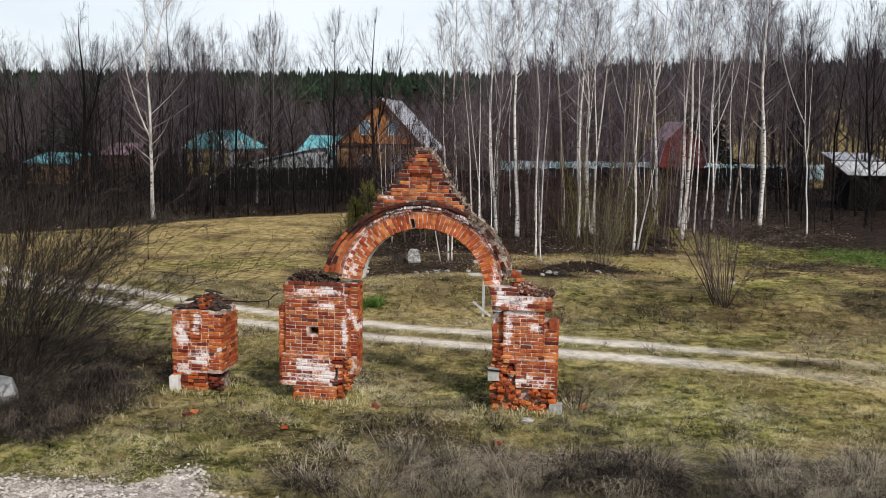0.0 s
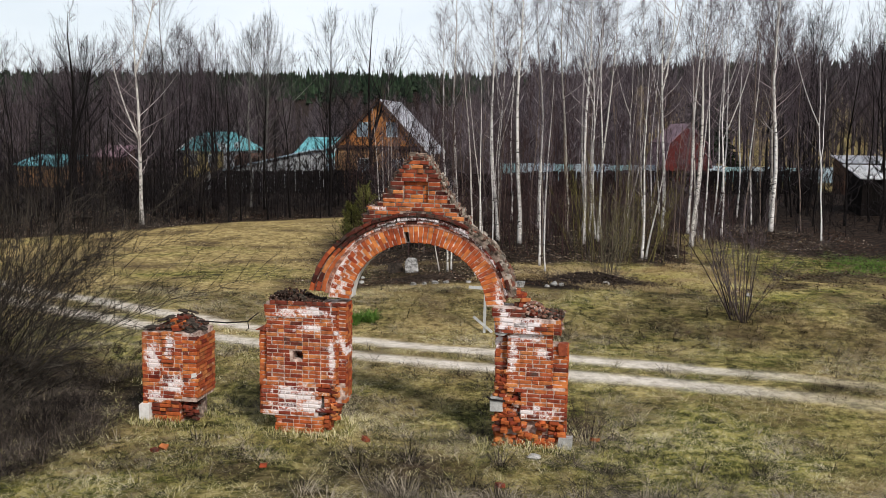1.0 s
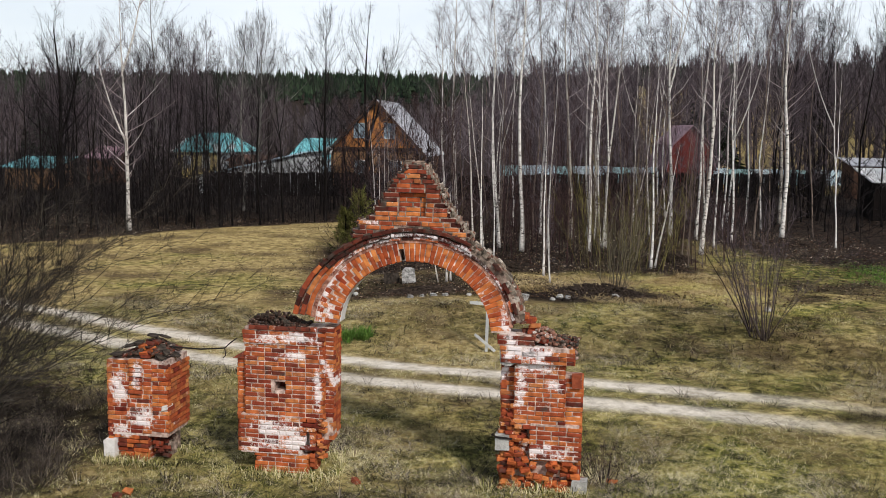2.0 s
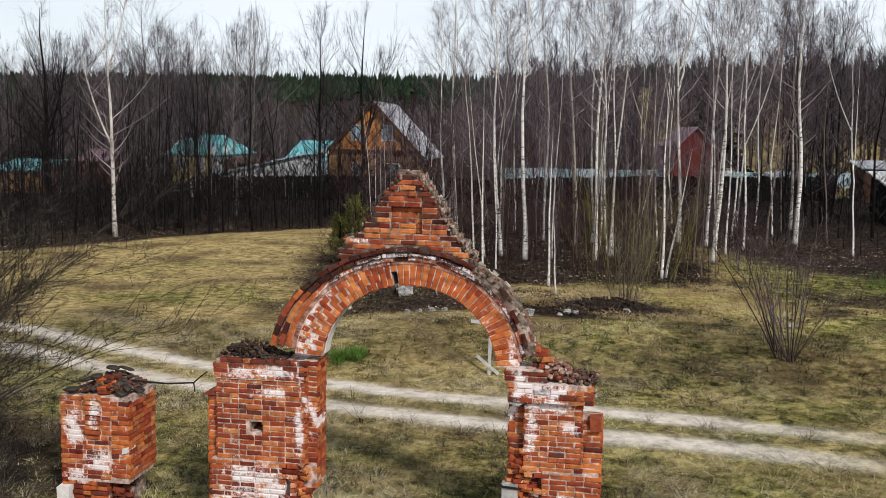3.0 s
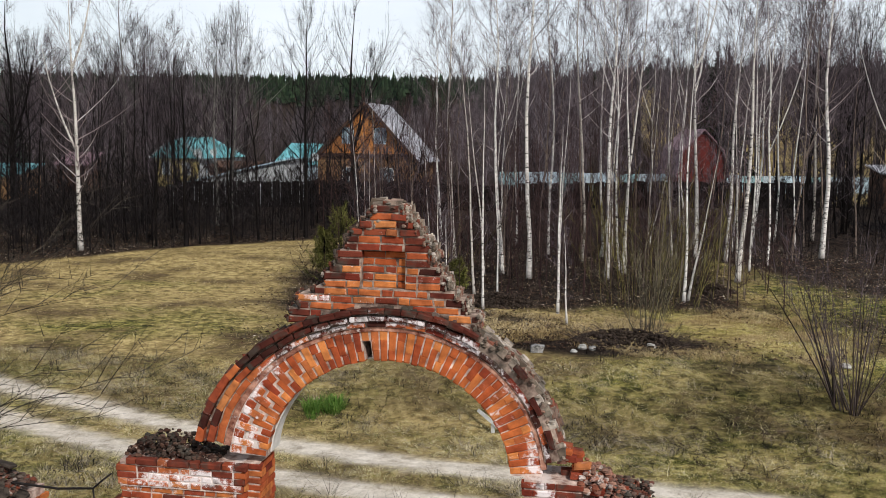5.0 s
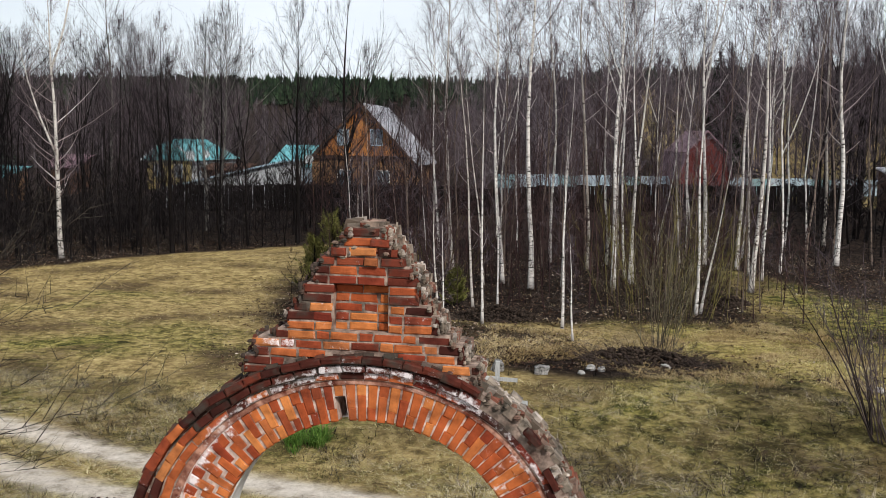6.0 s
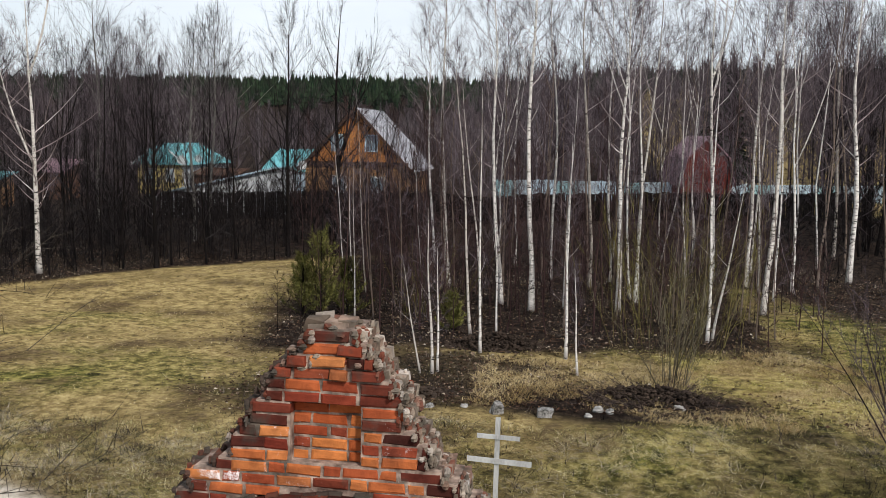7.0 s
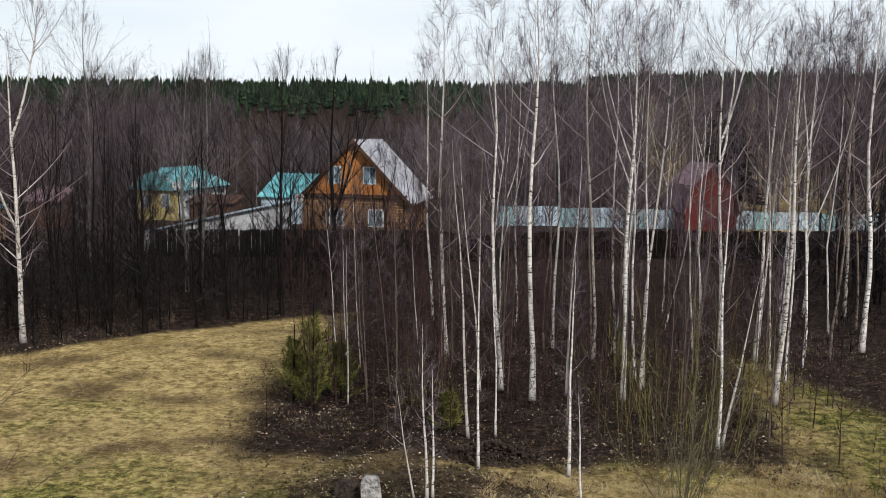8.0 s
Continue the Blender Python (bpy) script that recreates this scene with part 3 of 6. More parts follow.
# left pier
lp = core(gate, "left_pier", [(-5.46, -4.24, FACE - 0.05 + C, PB, 0.05, 0.80), (-4.25, -4.0, FACE + 0.16, PB, 0.05, 0.80), (-5.14, -4.16, FACE - 0.02 + C, PB, -0.5, 0.06), (-5.37, -4.80, FACE + C, PB, 0.78, 2.20), (-4.57, -3.86, FACE + C, PB, 0.78, 2.20),
                              (-4.81, -4.56, FACE + C, PB, 0.78, 1.28), (-4.81, -4.56, FACE + C, PB, 1.46, 2.20), (-4.81, -4.56, FACE + 0.40, PB, 1.27, 1.47),
                              (-5.54, -5.36, FACE + 0.09 + C, PB - 0.1, 0.05, 1.86), (-3.90, -3.68, FACE + 0.10 + C, PB - 0.05, 0.35, 2.53), (-5.38, -3.86, FACE - 0.03 + C, PB, 2.18, 2.50)])
hole = lambda x, z: -4.83 < x < -4.54 and 1.27 < z < 1.46
brick_face(lp, -5.50, -3.98, 0.08, 0.80, FACE - 0.05, old(0.10), skip=lambda x, z: x > -3.98 + 0.28 * (z - 0.8) + rng.uniform(-0.06, 0.06))
brick_face(lp, -5.18, -4.12, -0.45, 0.07, FACE - 0.02, fresh(0.15))
brick_face(lp, -5.39, -3.84, 0.80, 2.20, FACE, old(0.08), skip=hole)
brick_face(lp, -5.57, -5.40, 0.80, 1.86, FACE + 0.09, fresh(0.0))
brick_face(lp, -3.83, -3.66, 0.80, 2.53, FACE + 0.10, old(0.05))
brick_face(lp, -5.42, -3.82, 2.20, 2.45, FACE - 0.03, old(0.15))
brick_face(lp, -5.30, -3.80, 2.46, 2.53, FACE - 0.05, old(0.8))
# added dark plate: the hole's shade is put into its colour
s = Shape()
s.box(-4.82, -4.55, FACE + 0.34, FACE + 0.395, 1.27, 1.47, 0.004, rng)
part("hole_back", s, M_BRICK_SOOTSHADE, lp)
tumbled(lp, 60, lambda: (rng.uniform(-4.10, -3.84), FACE + rng.uniform(0.0, 0.22), rng.uniform(0.0, 0.80)), old(0.3))
lj = Shape()
side_bricks(lj, -3.66, FACE + 0.12, PB - 0.04, 0.36, 2.53, skip=lambda y, z: z < 0.8 and rng.random() < 0.2)
side_bricks(lj, -3.82, FACE, FACE + 0.10, 0.8, 2.46)
side_bricks(lj, -4.00, FACE - 0.02, PB, -0.25, 0.75, skip=lambda y, z: rng.random() < 0.35)
side_bricks(lj, -5.57, FACE + 0.1, PB - 0.08, 0.05, 1.86, right=False)
tagged(part("side_bricks", lj, M_BRICK_JOINED, lp), kind="stuff")
s = Shape()
s.prism([(-5.66, 1.86), (-5.36, 1.86), (-5.36, 2.02)], 0.4, Matrix.Translation((0, FACE + 0.05, 0)))
part("coping_tile", s, M_BRICK_DARK, lp)

# right pier
rp = core(gate, "right_pier", [(0.08, 0.96, FACE - 0.04 + C, PB, 0.30, 0.97), (-0.40, 0.09, FACE + 0.16, PB, -0.3, 0.97), (-0.30, 0.98, FACE + 0.10 + C, PB, -0.6, 0.32), (-0.22, 0.66, FACE + C, PB, 0.9, 2.10), (0.6, 0.97, FACE + 0.08 + C, PB - 0.1, 0.3, 1.84),
                               (-0.47, -0.20, FACE + 0.15 + C, PB - 0.05, 0.2, 2.12), (-0.45, 0.80, FACE - 0.07 + C, PB, 2.09, 2.40), (-0.54, 0.10, FACE - 0.02 + C, PB - 0.1, 2.38, 2.60)])
brick_face(rp, -0.24, 0.69, 0.95, 2.08, FACE, old(0.06))
brick_face(rp, -0.20, 1.0, 0.33, 0.95, FACE - 0.04, old(0.10), skip=lambda x, z: x < -0.02 + rng.uniform(-0.1, 0.12) and z < 0.85)
brick_face(rp, 0.70, 1.0, 0.95, 1.84, FACE + 0.08, fresh(0.05))
brick_face(rp, -0.50, -0.25, 0.75, 2.05, FACE + 0.15, old(0.35))
brick_face(rp, -0.50, 0.84, 2.09, 2.40, FACE - 0.07, old(0.12), skip=lambda x, z: x > 0.55 and z > 2.25 and rng.random() < 0.6, loose=0.015)
brick_face(rp, -0.58, 0.12, 2.42, 2.60, FACE - 0.02, old(0.8), loose=0.012)
tumbled(rp, 120, lambda: (rng.uniform(-0.46, 1.02), FACE + rng.uniform(-0.12, 0.08), rng.uniform(-0.46, 0.30)), fresh(0.12))
tumbled(rp, 110, lambda: (rng.uniform(-0.50, 0.0), FACE + rng.uniform(-0.02, 0.16), rng.uniform(0.05, 1.30)), old(0.2))
tumbled(rp, 16, lambda: (rng.uniform(0.0, 0.62), FACE + rng.uniform(0.05, 0.4), 2.44 + rng.uniform(0, 0.06)), old(0.4), 12)
tumbled(rp, 14, lambda: (rng.uniform(-0.16, 0.12), FACE + rng.uniform(0.05, 0.3), rng.uniform(2.62, 2.95)), old(0.3), 10)
rj = Shape()
side_bricks(rj, -0.49, FACE + 0.15, PB - 0.05, -0.2, 2.08, right=False, skip=lambda y, z: rng.random() < 0.15)
side_bricks(rj, 1.0, FACE + 0.1, PB - 0.1, -0.3, 1.84)
side_bricks(rj, 0.84, FACE - 0.06, PB, 2.09, 2.40)
tagged(part("side_bricks", rj, M_BRICK_JOINED, rp), kind="stuff")

# arch: brick on edge about one centre, with flat rings over it
AX, AZ, R0, R1, R2, R3 = -2.14, 2.52, 1.44, 1.84, 1.89, 2.15
YR = FACE + 0.10
YB = YR + 0.44


def arc(r, a):
    """x and z on the ring of radius r at the angle a: a little flat at the crown, wider at the left foot."""
    u = (r - R0) / (R3 - R0)
    return AX + r * (1 + u * (0.02 - 0.06 * math.cos(a))) * math.cos(a), AZ + r * (0.93 - 0.025 * u) * math.sin(a)


def arc_normal(r, a):
    (xa, za), (xb, zb) = arc(r, a - 0.02), arc(r, a + 0.02)
    return math.atan2(xa - xb, zb - za)


def arc_thick(r, a):
    (xa, za), (xb, zb) = arc(r - 0.02, a), arc(r + 0.02, a)
    return math.hypot(xb - xa, zb - za) / 0.04


def in_arch(x, z):
    a = math.atan2(z - AZ, x - AX)
    return math.hypot((x - AX) / (1.02 - 0.06 * math.cos(a)), (z - AZ) / 0.905) < R3 + 0.01


def ring_core(r0, r1, y0, y1, a0, a1, n=56):
    s = Shape()
    for i in range(n + 1):
        a = radians(a0 + (a1 - a0) * i / n)
        for r in (r0, r1):
            for y in (y0, y1):
                x, z = arc(r, a)
                s.v.append((x, y, z))
    for i in range(n):
        k = 4 * i
        s.f += [(k, k + 4, k + 6, k + 2), (k + 1, k + 3, k + 7, k + 5), (k, k + 1, k + 5, k + 4), (k + 2, k + 6, k + 7, k + 3)]
    k = 4 * n
    s.f += [(0, 2, 3, 1), (k, k + 1, k + 3, k + 2)]
    return s


arch = part("arch", ring_core(R0 + 0.26, R1 - 0.005, YR + C, YB, 3, 176), M_MORTAR, gate)
part("ring_core", ring_core(R0 + 0.012, R0 + 0.262, YR + C, YB, 3, 96.9, 34), M_MORTAR, arch)
part("ring_core", ring_core(R0 + 0.012, R0 + 0.262, YR + C, YB, 100.3, 176, 28), M_MORTAR, arch)
part("ring_core", ring_core(R0 + 0.012, R0 + 0.262, YR + 0.3, YB, 96.5, 100.7, 4), M_CORE, arch)
part("lime_band", ring_core(R1 - 0.01, R2 + 0.01, YR - 0.006, YB, 6, 173), M_WORNLIME, arch, "band of white lime render")
part("archivolt_core", ring_core(R2, R3 - 0.03, YR - 0.02, YB, 9, 172), M_CORE, arch)
part("soffit", ring_core(R0 - 0.004, R0 + 0.014, YR + 0.13, YB - 0.01, 4, 175), M_LIME, arch, "white lime on the arch's underside")
COUNT = 50
for i in range(COUNT):
    a = radians(4 + 172 * (i + 0.5) / COUNT)
    first = (BL, BW) if i % 2 else (BW, BL)
    r = R0
    for j, w in enumerate(first):
        if i in (27, 28) and j == 0 and i == 27:
            r += w + JOINT
            continue
        rc = r + w / 2
        pitch = radians(172) / COUNT
        high = rc * pitch * 0.97 - 0.013
        x, z = arc(rc, a)
        lay(arch, brick_of(w, M_BRICK_ARCH, 0.006, high, 0.5 * w * pitch / high), Matrix.Translation((x, YR + rng.uniform(-0.008, 0.006), z)) @ Matrix.Rotation(-arc_normal(rc, a), 4, 'Y') @ Matrix.Rotation(radians(rng.uniform(-1, 1)), 4, 'Z'))
        r += w + JOINT
for rc, y, n, dark, a0, a1 in ((R2 + 0.04, YR - 0.035, 24, 0.45, 9, 172), (R2 + 0.125, YR - 0.075, 25, 0.92, 14, 172), (R3 - 0.035, YR - 0.11, 26, 1.0, 40, 172)):
    for i in range(n):
        a = radians(a0 + (a1 - a0) * (i + 0.5) / n)
        w = radians(a1 - a0) / n * rc - 0.008
        if a < radians(58) and rc > R2 + 0.1 and rng.random() < 0.45:
            continue
        dk = dark if a < radians(140) else dark * 0.45
        x, z = arc(rc, a)
        lay(arch, brick_of(round(w, 2), M_BRICK_SOOTSHADE if rng.random() < dk else M_BRICK, 0.012, BH * round(min(1.4, max(0.85, arc_thick(rc, a))), 1)), Matrix.Translation((x, y + rng.uniform(-0.006, 0.006), z)) @ Matrix.Rotation(math.pi / 2 - arc_normal(rc, a), 4, 'Y'))
for mat, lo, hi, lab in ((M_RUBBLE, 62, 172, "crumbling dark brick on the arch's back"), (M_GREYLIME, 8, 62, "crumbling grey lime and brick on the arch's shoulder")):
    back = Shape()
    n = int((hi - lo) * 0.42)
    for i in range(n):
        a = radians(lo + (hi - lo) * (i + 0.5) / n)
        for y in (YR + 0.03, YR + 0.15, YR + 0.27, YR + 0.39):
            if rng.random() < 0.12:
                continue
            x, z = arc(R3 + rng.uniform(-0.05, 0.01), a)
            m = Matrix.Translation((x, y + rng.uniform(-0.02, 0.02), z)) @ Matrix.Rotation(math.pi / 2 - arc_normal(R3, a) + rng.uniform(-0.1, 0.1), 4, 'Y')
            back.box(-0.05, 0.05, -0.052, 0.052, -0.06, 0.03, 0.014, rng, m)
        for q in range(9 if lo < 60 else 3):
            b = a + radians(rng.uniform(-1.5, 1.5))
            r = R3 + rng.uniform(-0.10, 0.03)
            x, z = arc(r, b)
            back.stone((x, YR + rng.uniform(-0.07, 0.45), z), (rng.uniform(0.015, 0.045), rng.uniform(0.015, 0.045), rng.uniform(0.012, 0.035)), rng, 5)
    tagged(part("weathered_back", back, mat, arch, lab), kind="stuff")

# pediment on the crown
PED = [(4.20, -3.34, -1.10), (4.40, -3.21, -1.24), (4.58, -3.02, -1.35), (4.70, -2.91, -1.46), (4.82, -2.82, -1.55), (4.95, -2.74, -1.62), (5.05, -2.66, -1.67), (5.20, -2.61, -1.73), (5.30, -2.56, -1.79), (5.38, -2.48, -1.84), (5.46, -2.40, -1.89), (5.54, -2.32, -1.95)]


def ped_edges(z):
    lo = [p for p in PED if p[0] <= z + 0.02][-1]
    return lo[1], lo[2]


ped_boxes = []
z, rows = 4.246, []
while z < 5.60:
    rows.append(z)
    z += COURSE
for z in rows:
    x0, x1 = ped_edges(z)
    h = (R3 - 0.03) ** 2 - ((z + BH / 2 - AZ) / 0.905) ** 2
    if h > 0:
        g = math.sqrt(h)
        ped_boxes.append((x0 + 0.03, AX - g, YR + C, YB, z, z + COURSE))
        ped_boxes.append((AX + g, x1 - 0.03, YR + C, YB, z, z + COURSE))
    elif 4.66 < z < 5.08:
        ped_boxes.append((x0 + 0.03, -2.46, YR + C, YB, z, z + COURSE))
        ped_boxes.append((-1.95, x1 - 0.03, YR + C, YB, z, z + COURSE))
        ped_boxes.append((-2.47, -1.94, YR + 0.09 + C, YB, z, z + COURSE))
    else:
        ped_boxes.append((x0 + 0.03, x1 - 0.03, YR + C, YB, z, z + COURSE))
pediment = core(gate, "pediment", ped_boxes, M_CORE)
pj, pr = Shape(), Shape()
for k, z in enumerate(rows):
    x0, x1 = ped_edges(z)
    x0 += rng.uniform(-0.03, 0.04)
    x1 += rng.uniform(-0.04, 0.03)
    inside = in_arch
    torn = lambda x, zz, x0=x0, x1=x1: M_BRICK_SOOTSHADE if min(x - x0, x1 - x) < 0.16 and rng.random() < 0.6 else M_BRICK_DARK if rng.random() < (0.4 if zz > 5.15 else 0.15) else M_BRICK
    if 4.66 < z < 5.08:
        brick_face(pediment, x0, -2.47, z, z + BH, YR, torn, inside)
        brick_face(pediment, -2.46, -1.95, z, z + BH, YR + 0.09, fresh(0.1))
        brick_face(pediment, -1.94, x1, z, z + BH, YR, torn, inside)
    else:
        brick_face(pediment, x0, x1, z, z + BH, YR, torn, inside, loose=0.026 if z > 5.2 else 0.006)
    for xe, sgn in ((x0, -1), (x1, 1)):
        for y in (YR + 0.16, YR + 0.28, YR + 0.39):
            if not inside(xe, z):
                (pj if sgn < 0 else pr).box(xe - 0.045, xe + 0.045, y - 0.052, y + 0.052, z, z + BH, 0.014, rng)
        for i in range(22 if sgn > 0 else 14):
            if not inside(xe, z):
                (pj if sgn < 0 else pr).stone((xe + sgn * rng.uniform(-0.03, 0.04), YR + rng.uniform(-0.02, 0.42), z + rng.uniform(0, 0.09)), (rng.uniform(0.014, 0.034), rng.uniform(0.02, 0.04), rng.uniform(0.016, 0.045)), rng)
tagged(part("side_bricks", pj, M_RUBBLE, pediment), kind="stuff")
tagged(part("side_rubble", pr, M_GREYLIME, pediment, "pale crumbling lime down the side"), kind="stuff")
top = Shape()
for i in range(190):
    zz = rng.uniform(5.30, 5.66)
    w = 0.40 - 0.62 * (zz - 5.30)
    top.stone((-2.17 + rng.uniform(-w, w), YR + rng.uniform(-0.02, 0.40), zz), (rng.uniform(0.015, 0.045), rng.uniform(0.02, 0.05), rng.uniform(0.014, 0.034)), rng)
for i in range(9):
    x, y = rng.uniform(-2.32, -2.03), YR + rng.uniform(0.04, 0.34)
    top.box(x - 0.07, x + 0.07, y - 0.06, y + 0.06, 5.60, 5.67 + rng.uniform(-0.02, 0.02), 0.02, rng)
tagged(part("broken_top", top, M_GREYLIME, pediment, "crumbled brick and lime at the peak"), kind="stuff")
heap = Shape()
for i in range(420):
    t = rng.random()
    e = rng.uniform(0.012, 0.040)
    heap.stone((0.08 + 0.78 * t, FACE + rng.uniform(0.0, 0.6), 2.74 - 0.34 * t - rng.uniform(0, 0.22)), (e * rng.uniform(1, 1.6), e * 1.2, e), rng)
tagged(part("rubble_slope", heap, M_LIMERUBBLE, rp, "heap of broken lime mortar"), kind="stuff")
heap = Shape()
for i in range(230):
    e = rng.uniform(0.012, 0.034)
    heap.stone((rng.uniform(0.35, 0.90), FACE + rng.uniform(0.0, 0.6), 2.42 + rng.uniform(-0.03, 0.12)), (e * 1.4, e * 1.2, e), rng)
tagged(part("brick_crumble", heap, M_RUBBLE, rp, "broken brick on the pier's top"), kind="stuff")
crumbs = Shape()
for i in range(620):
    t = rng.random()
    e = rng.uniform(0.010, 0.032)
    crumbs.stone((-5.32 + 1.1 * t, FACE + rng.uniform(0.02, 0.6), 2.53 + rng.uniform(0, 0.20 * math.sin(math.pi * min(1, 0.15 + t)))), (e * 1.3, e * 1.3, e), rng)
tagged(part("crumb_layer", crumbs, M_MOSSCRUMB, lp, "black mossy crumbs on the pier's top"), kind="stuff")

# ---------- the lone brick pier ----------
pier = thing("brick_pier", "low ruined brick pier with a peaked top of black slates", "pier")
SX0, SX1, SY1 = -8.22, -6.96, 21.96
pb = core(pier, "pier_body", [(SX0 + 0.02, SX1 - 0.03, FACE + C, SY1 - 0.02, 0.2, 1.72), (SX0 + 0.08, SX1 - 0.42, FACE + 0.06 + C, SY1 - 0.05, -0.5, 0.25)])
brick_face(pb, SX0, -7.76, 0.25, 1.72, FACE, old(0.06))
brick_face(pb, -7.75, -7.48, 1.05, 1.74, FACE - 0.04, old(0.04))
brick_face(pb, -7.75, -7.30, 0.25, 1.04, FACE, old(0.1))
brick_face(pb, -7.47, -7.30, 1.05, 1.72, FACE, old(0.1))
brick_face(pb, -7.29, SX1, 0.30, 1.66, FACE - 0.004, fresh(0.1), skip=lambda x, z: x > -7.12 and abs(z - 0.80) < 0.06)
brick_face(pb, SX0 + 0.12, -7.4, -0.40, 0.22, FACE + 0.03, fresh(0.3), loose=0.03)
tumbled(pb, 26, lambda: (rng.uniform(-7.6, -7.1), FACE + rng.uniform(0.05, 0.25), rng.uniform(-0.15, 0.30)), old(0.7))
sj = Shape()
side_bricks(sj, SX1, FACE + 0.02, SY1, 0.28, 1.62)
side_bricks(sj, SX1 - 0.42, FACE + 0.05, SY1 - 0.1, -0.25, 0.25, skip=lambda y, z: rng.random() < 0.3)
side_bricks(sj, SX0, FACE, SY1, 0.0, 1.7, right=False)
tagged(part("side_bricks", sj, M_BRICK_JOINED, pb), kind="stuff")
# fill of the hollow foot: near-black bricks carry its shade in their colour
core(pb, "core_block", [(SX1 - 0.46, SX1 - 0.16, FACE + 0.30, SY1 - 0.1, -0.4, 0.26)], M_CORE)
tumbled(pb, 34, lambda: (rng.uniform(-7.5, -7.08), FACE + rng.uniform(0.10, 0.34), rng.uniform(-0.25, 0.22)), lambda x, z: M_BRICK_SOOTSHADE)
tumbled(pb, 12, lambda: (rng.uniform(-7.62, -7.25), FACE + rng.uniform(0.05, 0.3), rng.uniform(1.74, 2.06)), old(0.4), 14)
mound = Shape()
for i in range(520):
    x, y = rng.uniform(SX0 + 0.08, SX1 - 0.08), rng.uniform(FACE + 0.1, SY1 - 0.1)
    h = 0.44 * max(0.0, 1 - abs(x + 7.42) / 0.62) * max(0.3, 1 - abs(y - 21.45) / 0.8)
    mound.stone((x, y, 1.72 + h * rng.uniform(0.5, 1.0)), (rng.uniform(0.02, 0.06), rng.uniform(0.02, 0.055), rng.uniform(0.015, 0.035)), rng)
tagged(part("rubble_top", mound, M_RUBBLE, pier, "rubble heaped on the pier"), kind="stuff")
for x, y, z, w, d, rx, ry, rz in ((-8.02, 21.02, 1.80, 0.40, 0.30, 8, -6, 5), (-7.12, 21.05, 1.78, 0.34, 0.34, 10, 16, -8), (-6.98, 21.4, 1.75, 0.3, 0.4, 0, 22, 12), (-7.85, 21.3, 1.92, 0.42, 0.34, 4, -14, 20),
                                  (-7.22, 21.25, 1.92, 0.36, 0.3, 14, 20, -20), (-7.05, 21.12, 1.86, 0.24, 0.3, 20, 34, 10), (-7.62, 21.15, 2.02, 0.34, 0.3, 12, -8, -10), (-7.4, 21.3, 2.14, 0.32, 0.3, 6, 6, 15), (-7.3, 21.6, 2.06, 0.4, 0.3, -8, 14, 3), (-8.0, 21.7, 1.82, 0.4, 0.3, -6, -8, -12)):
    s = Shape()
    w, d = w * 0.58, d * 0.55
    s.prism([(-w / 2, -d / 2), (w * 0.1, -d * 0.62), (w / 2, -d * 0.3), (w * 0.38, d / 2), (-w * 0.2, d * 0.4), (-w * 0.6, d * 0.15)], 0.028, Matrix.Rotation(radians(90), 4, 'X'))
    ob = part("slate", s, M_SLATE, pier)
    ob.matrix_basis = pose(x, y, z, rx, ry, rz)
for x, y, z, sx, sz in ((-8.15, FACE - 0.06, -0.06, 0.12, 0.17), (-7.03, FACE + 0.03, 0.80, 0.06, 0.05)):
    s = Shape()
    s.box(x - sx, x + sx, y - 0.06, y + 0.2, z - sz, z + sz, 0.02, rng)
    part("white_stone", s, M_LIME, pier, "pale limestone block")
s = Shape()
s.tube([(-7.1, 21.4, 1.92), (-6.4, 21.3, 1.93), (-5.9, 21.25, 1.99), (-5.75, 21.2, 2.12), (-5.65, 21.25, 2.2)], [0.018, 0.016, 0.014, 0.012, 0.01], 6)
s.tube([(-5.9, 21.25, 1.99), (-5.86, 21.2, 1.86), (-5.92, 21.2, 1.80)], [0.012, 0.012, 0.01], 6)
part("iron_rod", s, M_IRON, pier, "bent black iron rod")

# stones of the gate's foot
s = Shape()
s.box(-0.56, -0.30, FACE - 0.02, FACE + 0.25, 0.42, 0.72, 0.015, rng)
part("white_stone", s, M_STONE, rp, "pale limestone block")
s = Shape()
s.tube([(-0.62, FACE - 0.06, 0.74), (-0.55, FACE - 0.04, 0.68), (-0.25, FACE - 0.04, 0.66)], [0.02, 0.02, 0.02], 6)
part("iron_hinge", s, M_IRON, rp, "black iron hinge pin")
s = Shape()
s.prism([(-0.52, 2.30), (-0.50, 2.06), (-0.33, 2.02), (-0.22, 2.08), (-0.40, 2.22), (-0.46, 2.36)], 0.22, Matrix.Translation((0, FACE - 0.04, 0)))
part("white_stone", s, M_STONE, rp, "pale limestone corbel")
s = Shape()
s.box(0.84, 1.12, FACE - 0.12, FACE + 0.15, -0.30, -0.02, 0.03, rng)
part("white_stone", s, M_STONE, rp, "pale limestone block")
s = Shape()
s.box(0.80, 0.98, FACE + 0.02, FACE + 0.2, 1.66, 1.90, 0.012, rng)
part("red_block", s, M_BRICK, rp)


def field_stone(x, y, sx, sy, sz, mat, label, seed):
    g, s = random.Random(seed), Shape()
    s.stone((0, 0, sz * 0.5), (sx, sy, sz), g, 7)
    ob = new("field_stone", s.mesh("field_stone", mat))
    ob.location = (x, y, ground_z(x, y))
    return tagged(ob, label, "stone")


